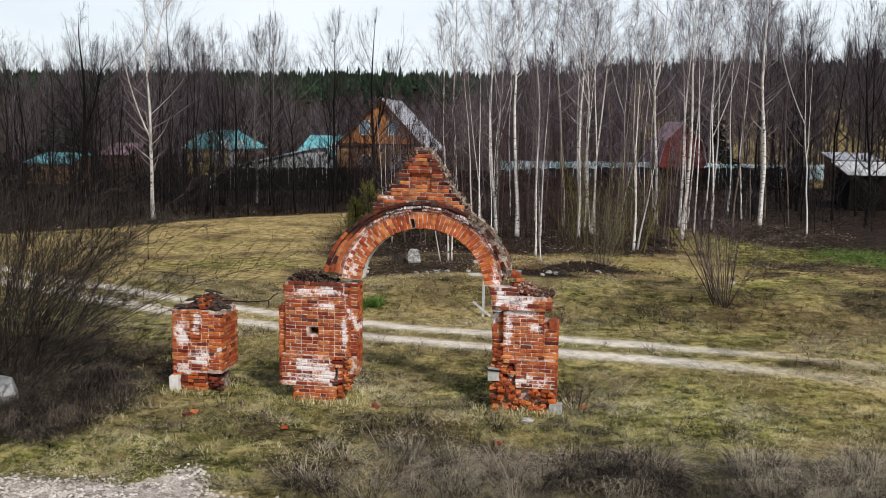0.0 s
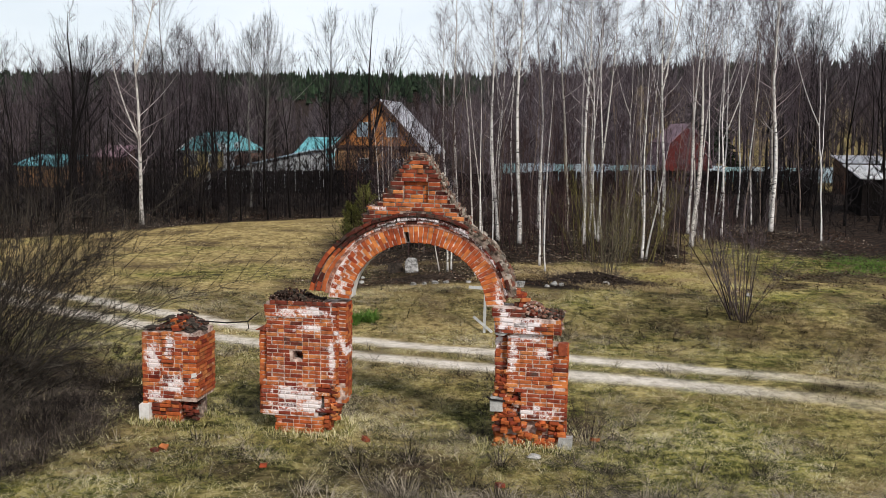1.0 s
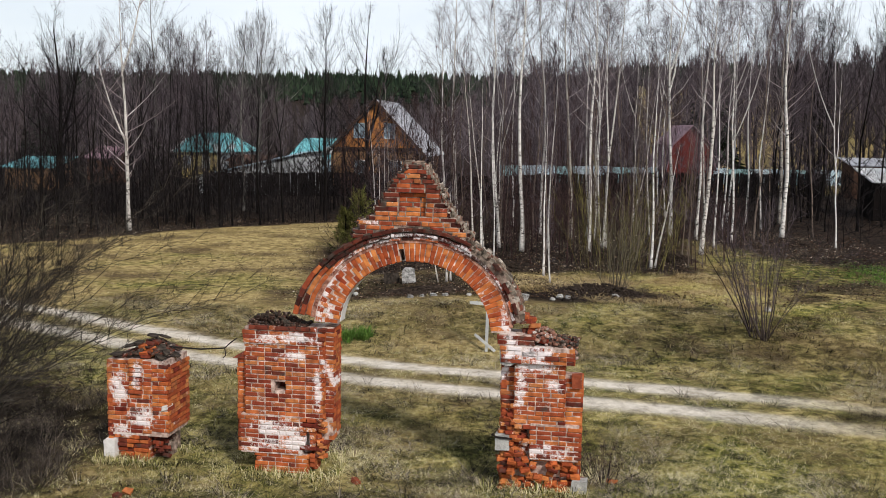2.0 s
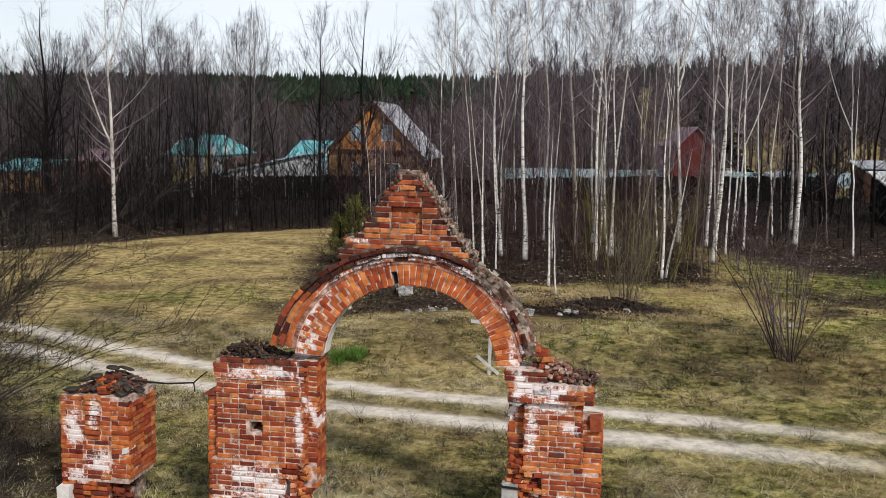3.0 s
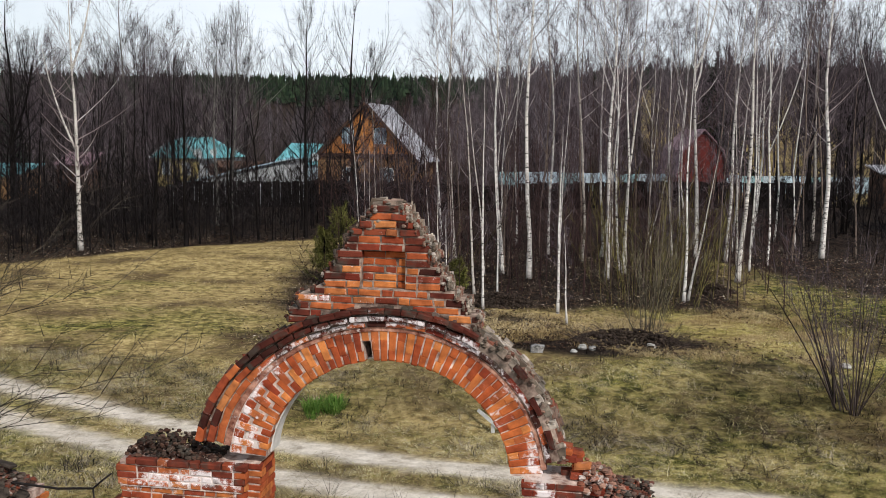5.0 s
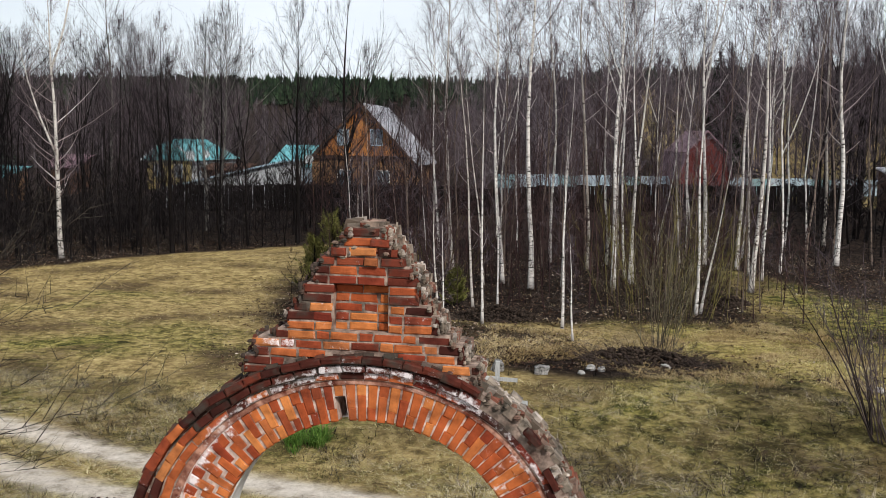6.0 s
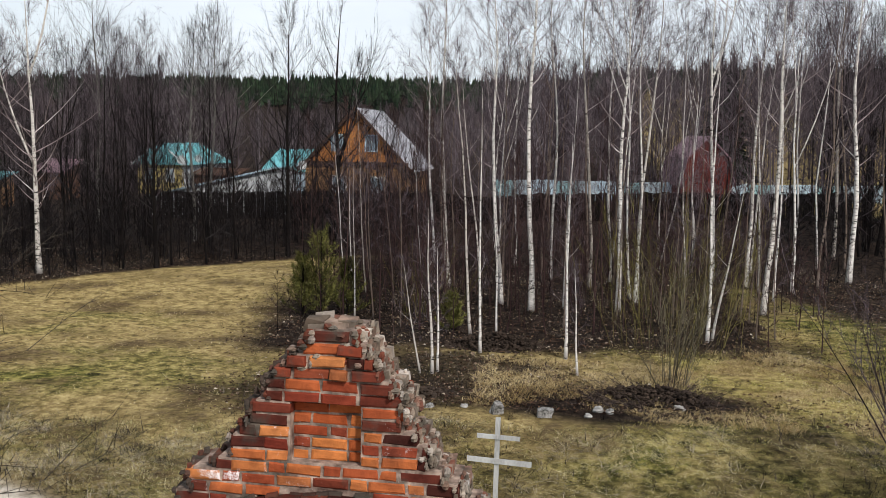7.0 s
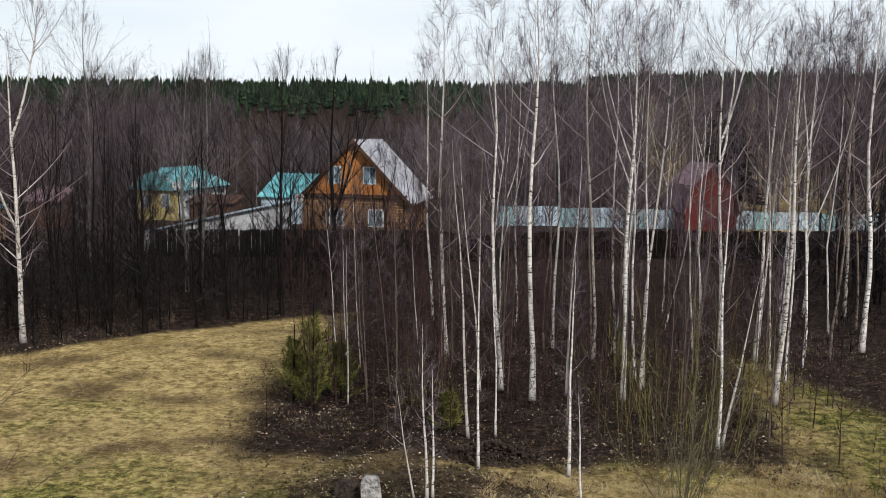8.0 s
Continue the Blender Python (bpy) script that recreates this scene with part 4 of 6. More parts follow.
field_stone(0.42, 20.25, 0.17, 0.12, 0.06, M_STONE, "flat pale stone lying in the grass by the gate", 1)
field_stone(-11.6, 19.2, 0.45, 0.4, 0.42, M_GREYSTONE, "large grey angular boulder beside the bush", 2)
for i, (x, y, r) in enumerate(((0.62, 17.9, 0.11), (0.5, 17.75, 0.08), (1.35, 17.2, 0.09), (-0.1, 18.6, 0.07), (-4.6, 18.6, 0.09), (-6.9, 19.2, 0.08), (-7.0, 19.0, 0.06), (-3.1, 20.6, 0.08), (1.6, 21.6, 0.08))):
    b = Shape()
    b.box(-r, r, -0.06, 0.06, -0.035, 0.035, 0.015, random.Random(i))
    ob = new("fallen_brick", b.mesh("fallen_brick", M_BRICK if i % 3 else M_BRICK_DARK))
    ob.matrix_basis = pose(x, y, ground_z(x, y) + 0.05, i * 17 % 30 - 12, i * 23 % 30 - 15, i * 71)
    tagged(ob, "fallen red brick lying in the grass", "brick", "fallen bricks")

# ---------- village behind ----------
def log_wall_mat(name, lo, hi):
    return plain(name, lo, hi, 1.2, 0.75, fine=12, stretch=(0.3, 1, 1))


M_LOG = log_wall_mat("log_wall", (0.16, 0.085, 0.040), (0.34, 0.20, 0.10))
M_BOARD = plain("orange_board", (0.30, 0.11, 0.025), (0.50, 0.21, 0.055), 1.4, 0.65, fine=9, stretch=(1, 1, 0.2))
M_REDBOARD = plain("dark_red_board", (0.065, 0.013, 0.012), (0.115, 0.026, 0.022), 1.2, 0.75, stretch=(1, 1, 0.2))
M_TIN = plain("old_metal_roof", (0.30, 0.30, 0.33), (0.52, 0.52, 0.55), 0.8, 0.5, 0.2, stretch=(1, 0.3, 1))
M_TEAL = plain("teal_metal_roof", (0.09, 0.33, 0.36), (0.20, 0.54, 0.57), 0.9, 0.5, 0.1)
M_BLUEWHITE = plain("pale_blue_sheet", (0.32, 0.44, 0.52), (0.56, 0.68, 0.76), 0.5, 0.5, 0.1)
M_YELLOW = plain("yellow_wall", (0.36, 0.28, 0.10), (0.54, 0.43, 0.18), 0.8, 0.85)
M_PLASTER = plain("white_plaster", (0.42, 0.43, 0.44), (0.62, 0.63, 0.64), 0.8, 0.85)
M_FENCE = plain("black_fence_board", (0.003, 0.0025, 0.0025), (0.013, 0.010, 0.009), 0.8, 0.9, fine=6, stretch=(1, 1, 0.2))
M_TRIM = plain("dark_trim", (0.05, 0.028, 0.02), (0.11, 0.06, 0.04), 2, 0.8)
M_FRAME = plain("white_frame", (0.62, 0.62, 0.62), (0.78, 0.78, 0.78), 3, 0.6)
M_PINKROOF = plain("faded_pink_roof", (0.13, 0.070, 0.085), (0.25, 0.155, 0.18), 0.8, 0.6)


def glass_mat():
    m, n, l, b = material("sky_tinted_glass", 0.08)
    # pale blue base imitates the sky mirrored in the panes
    b.inputs["Base Color"].default_value = (0.20, 0.26, 0.31, 1)
    b.inputs["Specular IOR Level"].default_value = 0.8
    return m


M_GLASS = glass_mat()
M_PALEFENCE = plain("pale_sheet", (0.25, 0.31, 0.35), (0.42, 0.49, 0.53), 0.6, 0.55)
M_TEALFENCE = plain("teal_sheet", (0.18, 0.32, 0.34), (0.30, 0.46, 0.48), 0.6, 0.55)


def window(parent, x, z, w, h, frame_mat, mull=1):
    """A window on a wall that looks to local -y at y = 0."""
    s = Shape()
    t = 0.09
    s.box(x - w / 2 - t, x + w / 2 + t, -0.06, 0.02, z - h / 2 - t, z - h / 2)
    s.box(x - w / 2 - t, x + w / 2 + t, -0.06, 0.02, z + h / 2, z + h / 2 + t)
    s.box(x - w / 2 - t, x - w / 2, -0.06, 0.02, z - h / 2, z + h / 2)
    s.box(x + w / 2, x + w / 2 + t, -0.06, 0.02, z - h / 2, z + h / 2)
    for i in range(mull):
        xm = x - w / 2 + w * (i + 1) / (mull + 1)
        s.box(xm - 0.035, xm + 0.035, -0.05, 0.0, z - h / 2, z + h / 2)
    win = part("window", s, frame_mat, parent)
    g = Shape()
    g.box(x - w / 2, x + w / 2, -0.02, 0.0, z - h / 2, z + h / 2)
    part("pane", g, M_GLASS, win)
    return win


def gable_roof(parent, w, d, z0, rise, over, mat, thick=0.12, name="roof", shift=0.0, ribs=14):
    s = Shape()
    hw = w / 2 + over
    drop = rise * over / (w / 2)
    for sx in (-1, 1):
        s.prism([(sx * hw, z0 - drop), (0, z0 + rise), (0, z0 + rise + thick), (sx * hw, z0 - drop + thick)][::sx], d + 2 * over, Matrix.Translation((0, -over, 0)))
    ro = part(name, s, mat, parent)
    for sx in (-1, 1):
        for i in range(ribs):
            s = Shape()
            y = -over + (d + 2 * over) * i / (ribs - 1)
            s.prism([(sx * hw, z0 - drop + thick), (0, z0 + rise + thick), (0, z0 + rise + thick + 0.05), (sx * hw, z0 - drop + thick + 0.05)][::sx], 0.05, Matrix.Translation((0, y - 0.025, 0)))
            part("seam", s, mat, ro)
    return ro


def log_house():
    h = thing("log_house", "timber house with an orange boarded gable and a grey metal roof", "house")
    h.matrix_basis = pose(-20.35, 95.5, 0.5, 0, 0, 0)
    W, D, Z = 8.8, 10.0, 4.15
    logs = Shape()
    logs.box(-W / 2, W / 2, 0.02, D, -0.5, Z)
    wall = part("wall", logs, M_LOG, h)
    for i in range(16):
        z = i * 0.245
        logs = Shape()
        logs.tube([(-W / 2 - 0.15, 0.0, z + 0.12), (W / 2 + 0.15, 0.0, z + 0.12)], [0.128, 0.128], 8)
        part("log", logs, M_LOG, wall)
        for x in (-W / 2, W / 2):
            logs = Shape()
            logs.tube([(x, -0.15, z + 0.2), (x, D, z + 0.2)], [0.128, 0.128], 8)
            part("log", logs, M_LOG, wall)
    g = Shape()
    g.prism([(-W / 2, Z), (W / 2, Z), (0, Z + 4.5)], 0.2, Matrix.Translation((0, -0.06, 0)))
    gab = part("gable", g, M_BOARD, h, "orange vertical boards")
    for i in range(30):
        x = -W / 2 + W * (i + 0.5) / 30
        top = Z + 4.5 * (1 - abs(x) / (W / 2)) - 0.1
        if top > Z + 0.15:
            s = Shape()
            s.box(x - 0.125, x + 0.125, -0.09 - 0.01 * (i % 2), -0.06, Z + 0.02, top)
            part("board", s, M_BOARD, gab)
    b = Shape()
    b.box(-W / 2 - 0.2, W / 2 + 0.2, -0.35, 0.05, Z - 0.12, Z + 0.14)
    part("cornice", b, M_TRIM, h)
    gable_roof(h, W, D, Z, 4.65, 0.65, M_TIN, ribs=18)
    v = Shape()
    for sx in (-1, 1):
        v.prism([(sx * (W / 2 + 0.7), Z - 0.85), (sx * (W / 2 + 0.7), Z - 0.55), (0, Z + 4.85), (0, Z + 4.5)][::sx], 0.1, Matrix.Translation((0, -0.75, 0)))
    part("bargeboard", v, M_TRIM, h)
    for x in (-1.7, 1.32):
        window(h, x, Z + 1.75, 0.95, 1.3, M_BLUEWHITE, 1).location.y = -0.1
    for x in (-1.5, 1.92):
        window(h, x, 2.3, 1.15, 1.32, M_FRAME, 1).location.y = -0.14
    dish = Shape()
    for i in range(3):
        r0, r1 = 0.14 * i, 0.14 * (i + 1)
        for q in range(16):
            a, c = 2 * math.pi * q / 16, 2 * math.pi * (q + 1) / 16
            k = len(dish.v)
            for y0, off in ((0.0, 1), (0.03, -1)):
                dish.v += [(r0 * math.cos(a), y0 - 0.35 * r0 * r0, r0 * math.sin(a)), (r1 * math.cos(a), y0 - 0.35 * r1 * r1, r1 * math.sin(a)), (r1 * math.cos(c), y0 - 0.35 * r1 * r1, r1 * math.sin(c)), (r0 * math.cos(c), y0 - 0.35 * r0 * r0, r0 * math.sin(c))]
            dish.f += [(k, k + 1, k + 2, k + 3), (k + 7, k + 6, k + 5, k + 4)]
    dish.tube([(0, 0.0, 0), (0, 0.6, -0.2)], [0.03, 0.03], 6)
    d = part("satellite_dish", dish, M_FRAME, h, "white satellite dish")
    d.matrix_basis = pose(-W / 2 - 0.25, -0.75, Z - 0.25, 12, 0, 20)


log_house()


def yellow_house():
    h = thing("yellow_house", "yellow boarded cottage with whitewashed sides and a teal metal roof", "house")
    h.matrix_basis = pose(-46.1, 112.0, 0.5, 0, 0, 0)
    W, D, Z = 5.2, 13.0, 3.35
    s = Shape()
    s.box(-W / 2, W / 2, 0, D, -0.5, Z)
    wall = part("wall", s, M_PLASTER, h, "whitewashed side walls")
    for i in range(22):
        s = Shape()
        x = -W / 2 + W * i / 22
        s.box(x + 0.01, x + W / 22 - 0.01, -0.05 - 0.008 * (i % 2), -0.01, -0.5, Z)
        part("board", s, M_YELLOW, wall)
    g = Shape()
    g.prism([(-W / 2, Z), (W / 2, Z), (1.0, Z + 1.35), (-1.0, Z + 1.35)], 0.2, Matrix.Translation((0, -0.05, 0)))
    part("gable", g, M_YELLOW, h, "yellow boarded half-hipped gable")
    o, P = 0.5, 2.0
    r = Shape()
    r.v += [(-W / 2 - o, -o, Z - 0.3), (W / 2 + o, -o, Z - 0.3), (W / 2 + o, D + o, Z - 0.3), (-W / 2 - o, D + o, Z - 0.3), (-1.15, -o, Z + 1.3), (1.15, -o, Z + 1.3), (0, 1.3, Z + P), (0, D - 3.0, Z + P)]
    r.f += [(1, 2, 7, 6, 5), (3, 0, 4, 6, 7), (4, 5, 6), (2, 3, 7), (0, 3, 2, 1), (0, 1, 5, 4)]
    roof = part("roof", r, M_TEAL, h)
    for i in range(14):
        y = 1.2 + (D - 4.2) * i / 13
        q = Shape()
        q.tube([(0.02, y, Z + P + 0.03), (W / 2 + o, y, Z - 0.27)], [0.035, 0.035], 5)
        part("seam", q, M_TEAL, roof)
    b = Shape()
    b.box(-W / 2 - 0.3, W / 2 + 0.3, -0.55, -0.06, Z - 0.12, Z + 0.10)
    part("cornice", b, M_TEAL, h)
    v = Shape()
    for sx in (-1, 1):
        v.prism([(sx * (W / 2 + o + 0.05), Z - 0.42), (sx * (W / 2 + o + 0.05), Z - 0.2), (sx * 1.15, Z + 1.40), (sx * 1.15, Z + 1.18)][::sx], 0.08, Matrix.Translation((0, -o - 0.1, 0)))
    part("bargeboard", v, M_FRAME, h)
    window(h, 0, Z + 0.62, 0.6, 0.8, M_TRIM, 0).location.y = -0.07
    for x in (-1.3, 1.1):
        window(h, x, 1.9, 0.8, 1.3, M_FRAME, 1).location.y = -0.07
    for y in (2.0, 5.0, 8.0):
        window(h, 0, 1.9, 0.9, 1.2, M_FRAME, 1).matrix_basis = pose(W / 2 + 0.02, y, 0, 0, 0, 90)


yellow_house()


def shed(name, label, x, y, z, rz, W, D, Z0, Z1, wall, roof):
    """A lean-to: a wall box under a roof that falls towards the front."""
    h = thing(name, label, "shed")
    h.matrix_basis = pose(x, y, z, 0, 0, rz)
    s = Shape()
    s.v += [(-W / 2, 0, -0.5), (W / 2, 0, -0.5), (W / 2, D, -0.5), (-W / 2, D, -0.5), (-W / 2, 0, Z0), (W / 2, 0, Z0), (W / 2, D, Z1), (-W / 2, D, Z1)]
    s.f += [(0, 3, 2, 1), (4, 5, 6, 7), (0, 1, 5, 4), (1, 2, 6, 5), (2, 3, 7, 6), (3, 0, 4, 7)]
    part("wall", s, wall, h)
    sl = (Z1 - Z0) / D
    n = max(3, int(W / 1.1))
    rf = Shape()
    rf.v += [(-W / 2 - 0.3, -0.3, Z0 - 0.3 * sl + 0.03), (W / 2 + 0.3, -0.3, Z0 - 0.3 * sl + 0.03), (W / 2 + 0.3, D + 0.3, Z1 + 0.3 * sl + 0.03), (-W / 2 - 0.3, D + 0.3, Z1 + 0.3 * sl + 0.03)]
    rf.v += [(a, b, c + 0.08) for a, b, c in rf.v[:4]]
    rf.f += [(0, 3, 2, 1), (4, 5, 6, 7), (0, 1, 5, 4), (1, 2, 6, 5), (2, 3, 7, 6), (3, 0, 4, 7)]
    ro = part("roof", rf, roof, h)
    for i in range(n + 1):
        x = -W / 2 - 0.28 + (W + 0.56) * i / n
        q = Shape()
        q.tube([(x, -0.3, Z0 - 0.3 * sl + 0.12), (x, D + 0.3, Z1 + 0.3 * sl + 0.12)], [0.035, 0.035], 5)
        part("seam", q, roof, ro)
    return h


shed("blue_shed", "long low shed under a pale blue metal roof", -35.2, 89.6, 0.4, -90, 5.4, 10.3, 1.45, 3.85, M_PLASTER, M_BLUEWHITE)
shed("teal_shed", "outbuilding under a teal metal roof", -30.2, 112.0, 0.6, 0, 8.6, 6.0, 2.6, 4.6, M_BLUEWHITE, M_TEAL)
shed("brown_shed", "low dark brown shed between the cottages", -37.6, 106.0, 0.6, 0, 4.4, 3.0, 2.2, 2.7, M_TRIM, M_TRIM)


def satellite_dish(x, y, z, r, turn):
    """A dish on its bracket, facing the meadow."""
    s = Shape()
    for i in range(3):
        r0, r1 = r * i / 3, r * (i + 1) / 3
        for q in range(14):
            a, c = 2 * math.pi * q / 14, 2 * math.pi * (q + 1) / 14
            k = len(s.v)
            for off in (0.0, 0.03):
                s.v += [(rr * math.cos(e), off - 0.35 * rr * rr, rr * math.sin(e)) for rr, e in ((r0, a), (r1, a), (r1, c), (r0, c))]
            s.f += [(k, k + 1, k + 2, k + 3), (k + 7, k + 6, k + 5, k + 4)]
    s.tube([(0, 0.0, 0), (0, 0.5, -0.2), (0, 0.5, -z + 0.4)], [0.03, 0.03, 0.03], 6)
    ob = new("satellite_dish", s.mesh("satellite_dish", M_FRAME))
    ob.matrix_basis = pose(x, y, z, 12, 0, turn)
    tagged(ob, "white satellite dish on a pole by the yellow cottage", "dish", "satellite dishes")


satellite_dish(-42.6, 109.5, 4.2, 0.5, 20)
satellite_dish(-41.6, 111.5, 4.3, 0.4, 24)
shed("white_roof_shed", "dark shed with a white metal roof", 25.8, 73.0, 0.7, 3, 12.0, 3.6, 2.75, 3.45, M_FENCE, M_FRAME)
shed("grey_roof_shed", "dark shed with a grey metal roof", 24.5, 90.0, 1.0, 0, 3.6, 4.0, 3.1, 3.6, M_TRIM, M_TIN)
shed("left_shed", "weathered shed under a teal roof", -51.6, 86.0, 0.4, 6, 4.4, 5.0, 2.0, 2.8, M_LOG, M_TEAL)
shed("red_roof_shed", "small shed with a red metal roof", -52.0, 100.0, 0.4, 0, 3.2, 3.0, 2.6, 3.6, M_TRIM, M_PINKROOF)


def sheet_fence():
    """A fence of ribbed metal sheets on posts."""
    f = thing("sheet_fence", "pale blue ribbed metal sheet fence", "fence")
    mats = (M_TEALFENCE, M_PALEFENCE, M_BLUEWHITE, M_TEALFENCE)
    for i in range(18):
        s = Shape()
        w = 2.1
        top = [(w * q / 14, 0.035 if q % 2 else 0.0) for q in range(15)]
        for z in (0.0, 2.0):
            s.v += [(x, y, z) for x, y in top]
            s.v += [(x, y + 0.02, z) for x, y in top]
        for q in range(14):
            s.f += [(q, q + 1, q + 31, q + 30), (q + 16, q + 15, q + 45, q + 46), (q + 30, q + 31, q + 46, q + 45)]
        o = part("sheet", s, mats[(i * 5 + i // 3) % 4], f)
        x, y = -10.0 + i * 2.13, 114.0
        o.matrix_basis = pose(x, y, 0.75 + 0.012 * i + 0.05 * (i % 3), 0, 0, 1)
        p = Shape()
        p.box(-0.05, 0.05, 0.05, 0.15, -0.3, 2.1)
        part("post", p, M_TRIM, f).location = (x, y, 0.8)


sheet_fence()


def red_house():
    h = thing("red_house", "dark red wooden cottage with a faded pink mansard roof", "house")
    h.matrix_basis = pose(11.2, 112.0, 0.9, 0, 0, 14)
    W, D, Z = 5.2, 6.0, 2.0
    out = [(-W / 2, -0.5), (W / 2, -0.5), (W / 2, Z), (W / 2 - 0.5, Z + 2.4), (0.5, Z + 4.3), (-0.5, Z + 4.3), (-W / 2 + 0.5, Z + 2.4), (-W / 2, Z)]
    s = Shape()
    s.prism(out, D)
    part("wall", s, M_REDBOARD, h)
    r = Shape()
    for sx in (-1, 1):
        for (xa, za), (xb, zb) in (((W / 2 + 0.15, Z - 0.2), (W / 2 - 0.45, Z + 2.5)), ((W / 2 - 0.45, Z + 2.5), (0.0, Z + 4.65))):
            r.prism([(sx * xa, za), (sx * xb, zb), (sx * xb, zb + 0.14), (sx * (xa + 0.1), za + 0.1)][::sx], D + 0.8, Matrix.Translation((0, -0.4, 0)))
    part("roof", r, M_PINKROOF, h)


red_house()


def board_fence(name, pts, height, label):
    f = thing(name, label, "fence")
    w = 0.32
    done = 0
    meshes = []
    for i in range(5):
        s = Shape()
        s.box(0.01, w - 0.01, 0, 0.03, 0.0, height + random.Random(i).uniform(-0.06, 0.06), 0.006, random.Random(i))
        meshes.append(s.mesh("board", M_FENCE))
    rest = Shape()
    for (xa, ya), (xb, yb) in zip(pts, pts[1:]):
        length, ang = math.hypot(xb - xa, yb - ya), math.atan2(yb - ya, xb - xa)
        n = int(length / w)
        for i in range(n):
            x, y = xa + (xb - xa) * i / n, ya + (yb - ya) * i / n
            ob = new("board", meshes[(i * 7 + done) % 5])
            ob.parent = f
            ob.matrix_basis = pose(x, y, ground_z(x, y) - 0.1, 0, rng.uniform(-1.2, 1.2), math.degrees(ang))
            done += 1
        for i in range(int(length / 3) + 1):
            x, y = xa + (xb - xa) * i * 3 / length, ya + (yb - ya) * i * 3 / length
            p = Shape()
            p.box(-0.06, 0.06, 0.04, 0.16, 0, height + 0.05)
            po = part("post", p, M_FENCE, f)
            po.matrix_basis = pose(x, y, ground_z(x, y) - 0.1, 0, 0, math.degrees(ang))


board_fence("board_fence", [(-33.5, 84.5), (-10.0, 87.0), (21.0, 92.0)], 2.2, "blackened tall board fence behind the trees")

# ---------- trees ----------
def stem(g, H, wander, n=9, bend=(0.0, 0.0)):
    pts, x, y = [], 0.0, 0.0
    pa, pb, pc = g.uniform(0, 6.28), g.uniform(0, 6.28), g.uniform(1.1, 2.2)
    for i in range(n + 1):
        t = i / n
        sway = wander * H * 0.32 * math.sin(math.pi * t)
        pts.append((x + bend[0] * t * t + sway * math.sin(pc * 3 * t + pa), y + bend[1] * t * t + sway * math.cos(pc * 3 * t + pb), H * t))
        x += g.uniform(-wander, wander) * H / n
        y += g.uniform(-wander, wander) * H / n
    return pts


def along(pts, t):
    f = t * (len(pts) - 1)
    i = min(int(f), len(pts) - 2)
    f -= i
    a, b = pts[i], pts[i + 1]
    return tuple(a[k] + (b[k] - a[k]) * f for k in range(3))


def branch(s, g, start, az, el, length, r, droop, n=4, sides=4):
    """A limb that curves as it goes; returns its points."""
    pts, p = [start], list(start)
    for i in range(n):
        el2 = el + droop * (i / n)
        a2 = az + g.uniform(-0.25, 0.25)
        step = length / n
        p = [p[0] + step * math.cos(el2) * math.cos(a2), p[1] + step * math.cos(el2) * math.sin(a2), p[2] + step * math.sin(el2)]
        pts.append(tuple(p))
    s.tube(pts, [r * (1 - 0.85 * i / n) for i in range(n + 1)], sides)
    return pts


def tree_shapes(seed, H, r, first, limbs, reach, el0, el1, secs, fine, fine_len, twig_r, wander=0.012, fork=False, thick=0.22, light=False, droop=0.0):
    """Trunk, limbs and twigs of a bare tree that stands at the origin; limbs leave at el0 and bend to el1."""
    g = random.Random(seed)
    trunk, limb, twig = Shape(), Shape(), Shape()
    pts = stem(g, H, wander, 9)
    trunk.tube(pts, [r * (1.25 if i == 0 else 1.0) * (1 - 0.95 * (i / 9) ** 1.05) for i in range(10)], 4 if light else 8)
    stems = [pts]
    if fork:
        for i in range(2):
            st = along(pts, g.uniform(0.35, 0.7))
            stems.append(branch(trunk, g, st, g.uniform(0, 6.28), radians(68), H * g.uniform(0.35, 0.5), r * 0.5, 0.3, 6, 6))
    az = g.uniform(0, 6.28)
    for i in range(limbs):
        t = first + (0.99 - first) * ((i + g.random()) / limbs) ** 0.85
        u0 = (t - first) / (1.0 - first)
        base = stems[i % len(stems)] if t > 0.5 else pts
        st = along(base, t)
        az += 2.4 + g.uniform(-0.6, 0.6)
        prof = 0.35 + 0.65 * min(1.0, u0 / 0.3) if u0 < 0.3 else max(0.16, 1 - (u0 - 0.3) / 0.75)
        L = H * reach * prof * g.uniform(0.65, 1.3)
        e0 = el0 + 0.35 * u0 + g.uniform(-0.2, 0.2)
        bend = (el1 - el0) * g.uniform(0.6, 1.3)
        q = branch(limb, g, st, az, e0, L, max(r * thick * (1.08 - t), twig_r * 1.3), bend, 2 if light else 4, 3)
        for j in range(secs):
            u = min(0.999, 0.15 + 0.85 * (j + g.random()) / secs)
            a = along(q, u)
            e = e0 + bend * u
            sz = az + g.choice((-1, 1)) * g.uniform(0.3, 1.1)
            sl = L * g.uniform(0.25, 0.60) * (1.15 - 0.6 * u) + fine_len * 0.4
            se = e + g.uniform(-0.6, 0.4)
            w = branch(twig, g, a, sz, se, sl, twig_r * 1.25, droop * 0.5, 1, 3)
            for k in range(fine):
                twig.spike(along(w, g.uniform(0.1, 0.98)), sz + g.uniform(-1.3, 1.3), se + g.uniform(-0.9, 0.7) + droop, fine_len * g.uniform(0.5, 1.3), twig_r)
        if not secs:
            for k in range(fine):
                twig.spike(along(q, min(0.999, 0.15 + 0.85 * g.random())), az + g.uniform(-1.3, 1.3), e0 + bend * 0.6 + g.uniform(-0.7, 0.5), fine_len * g.uniform(0.5, 1.3), twig_r)
    return trunk, limb, twig


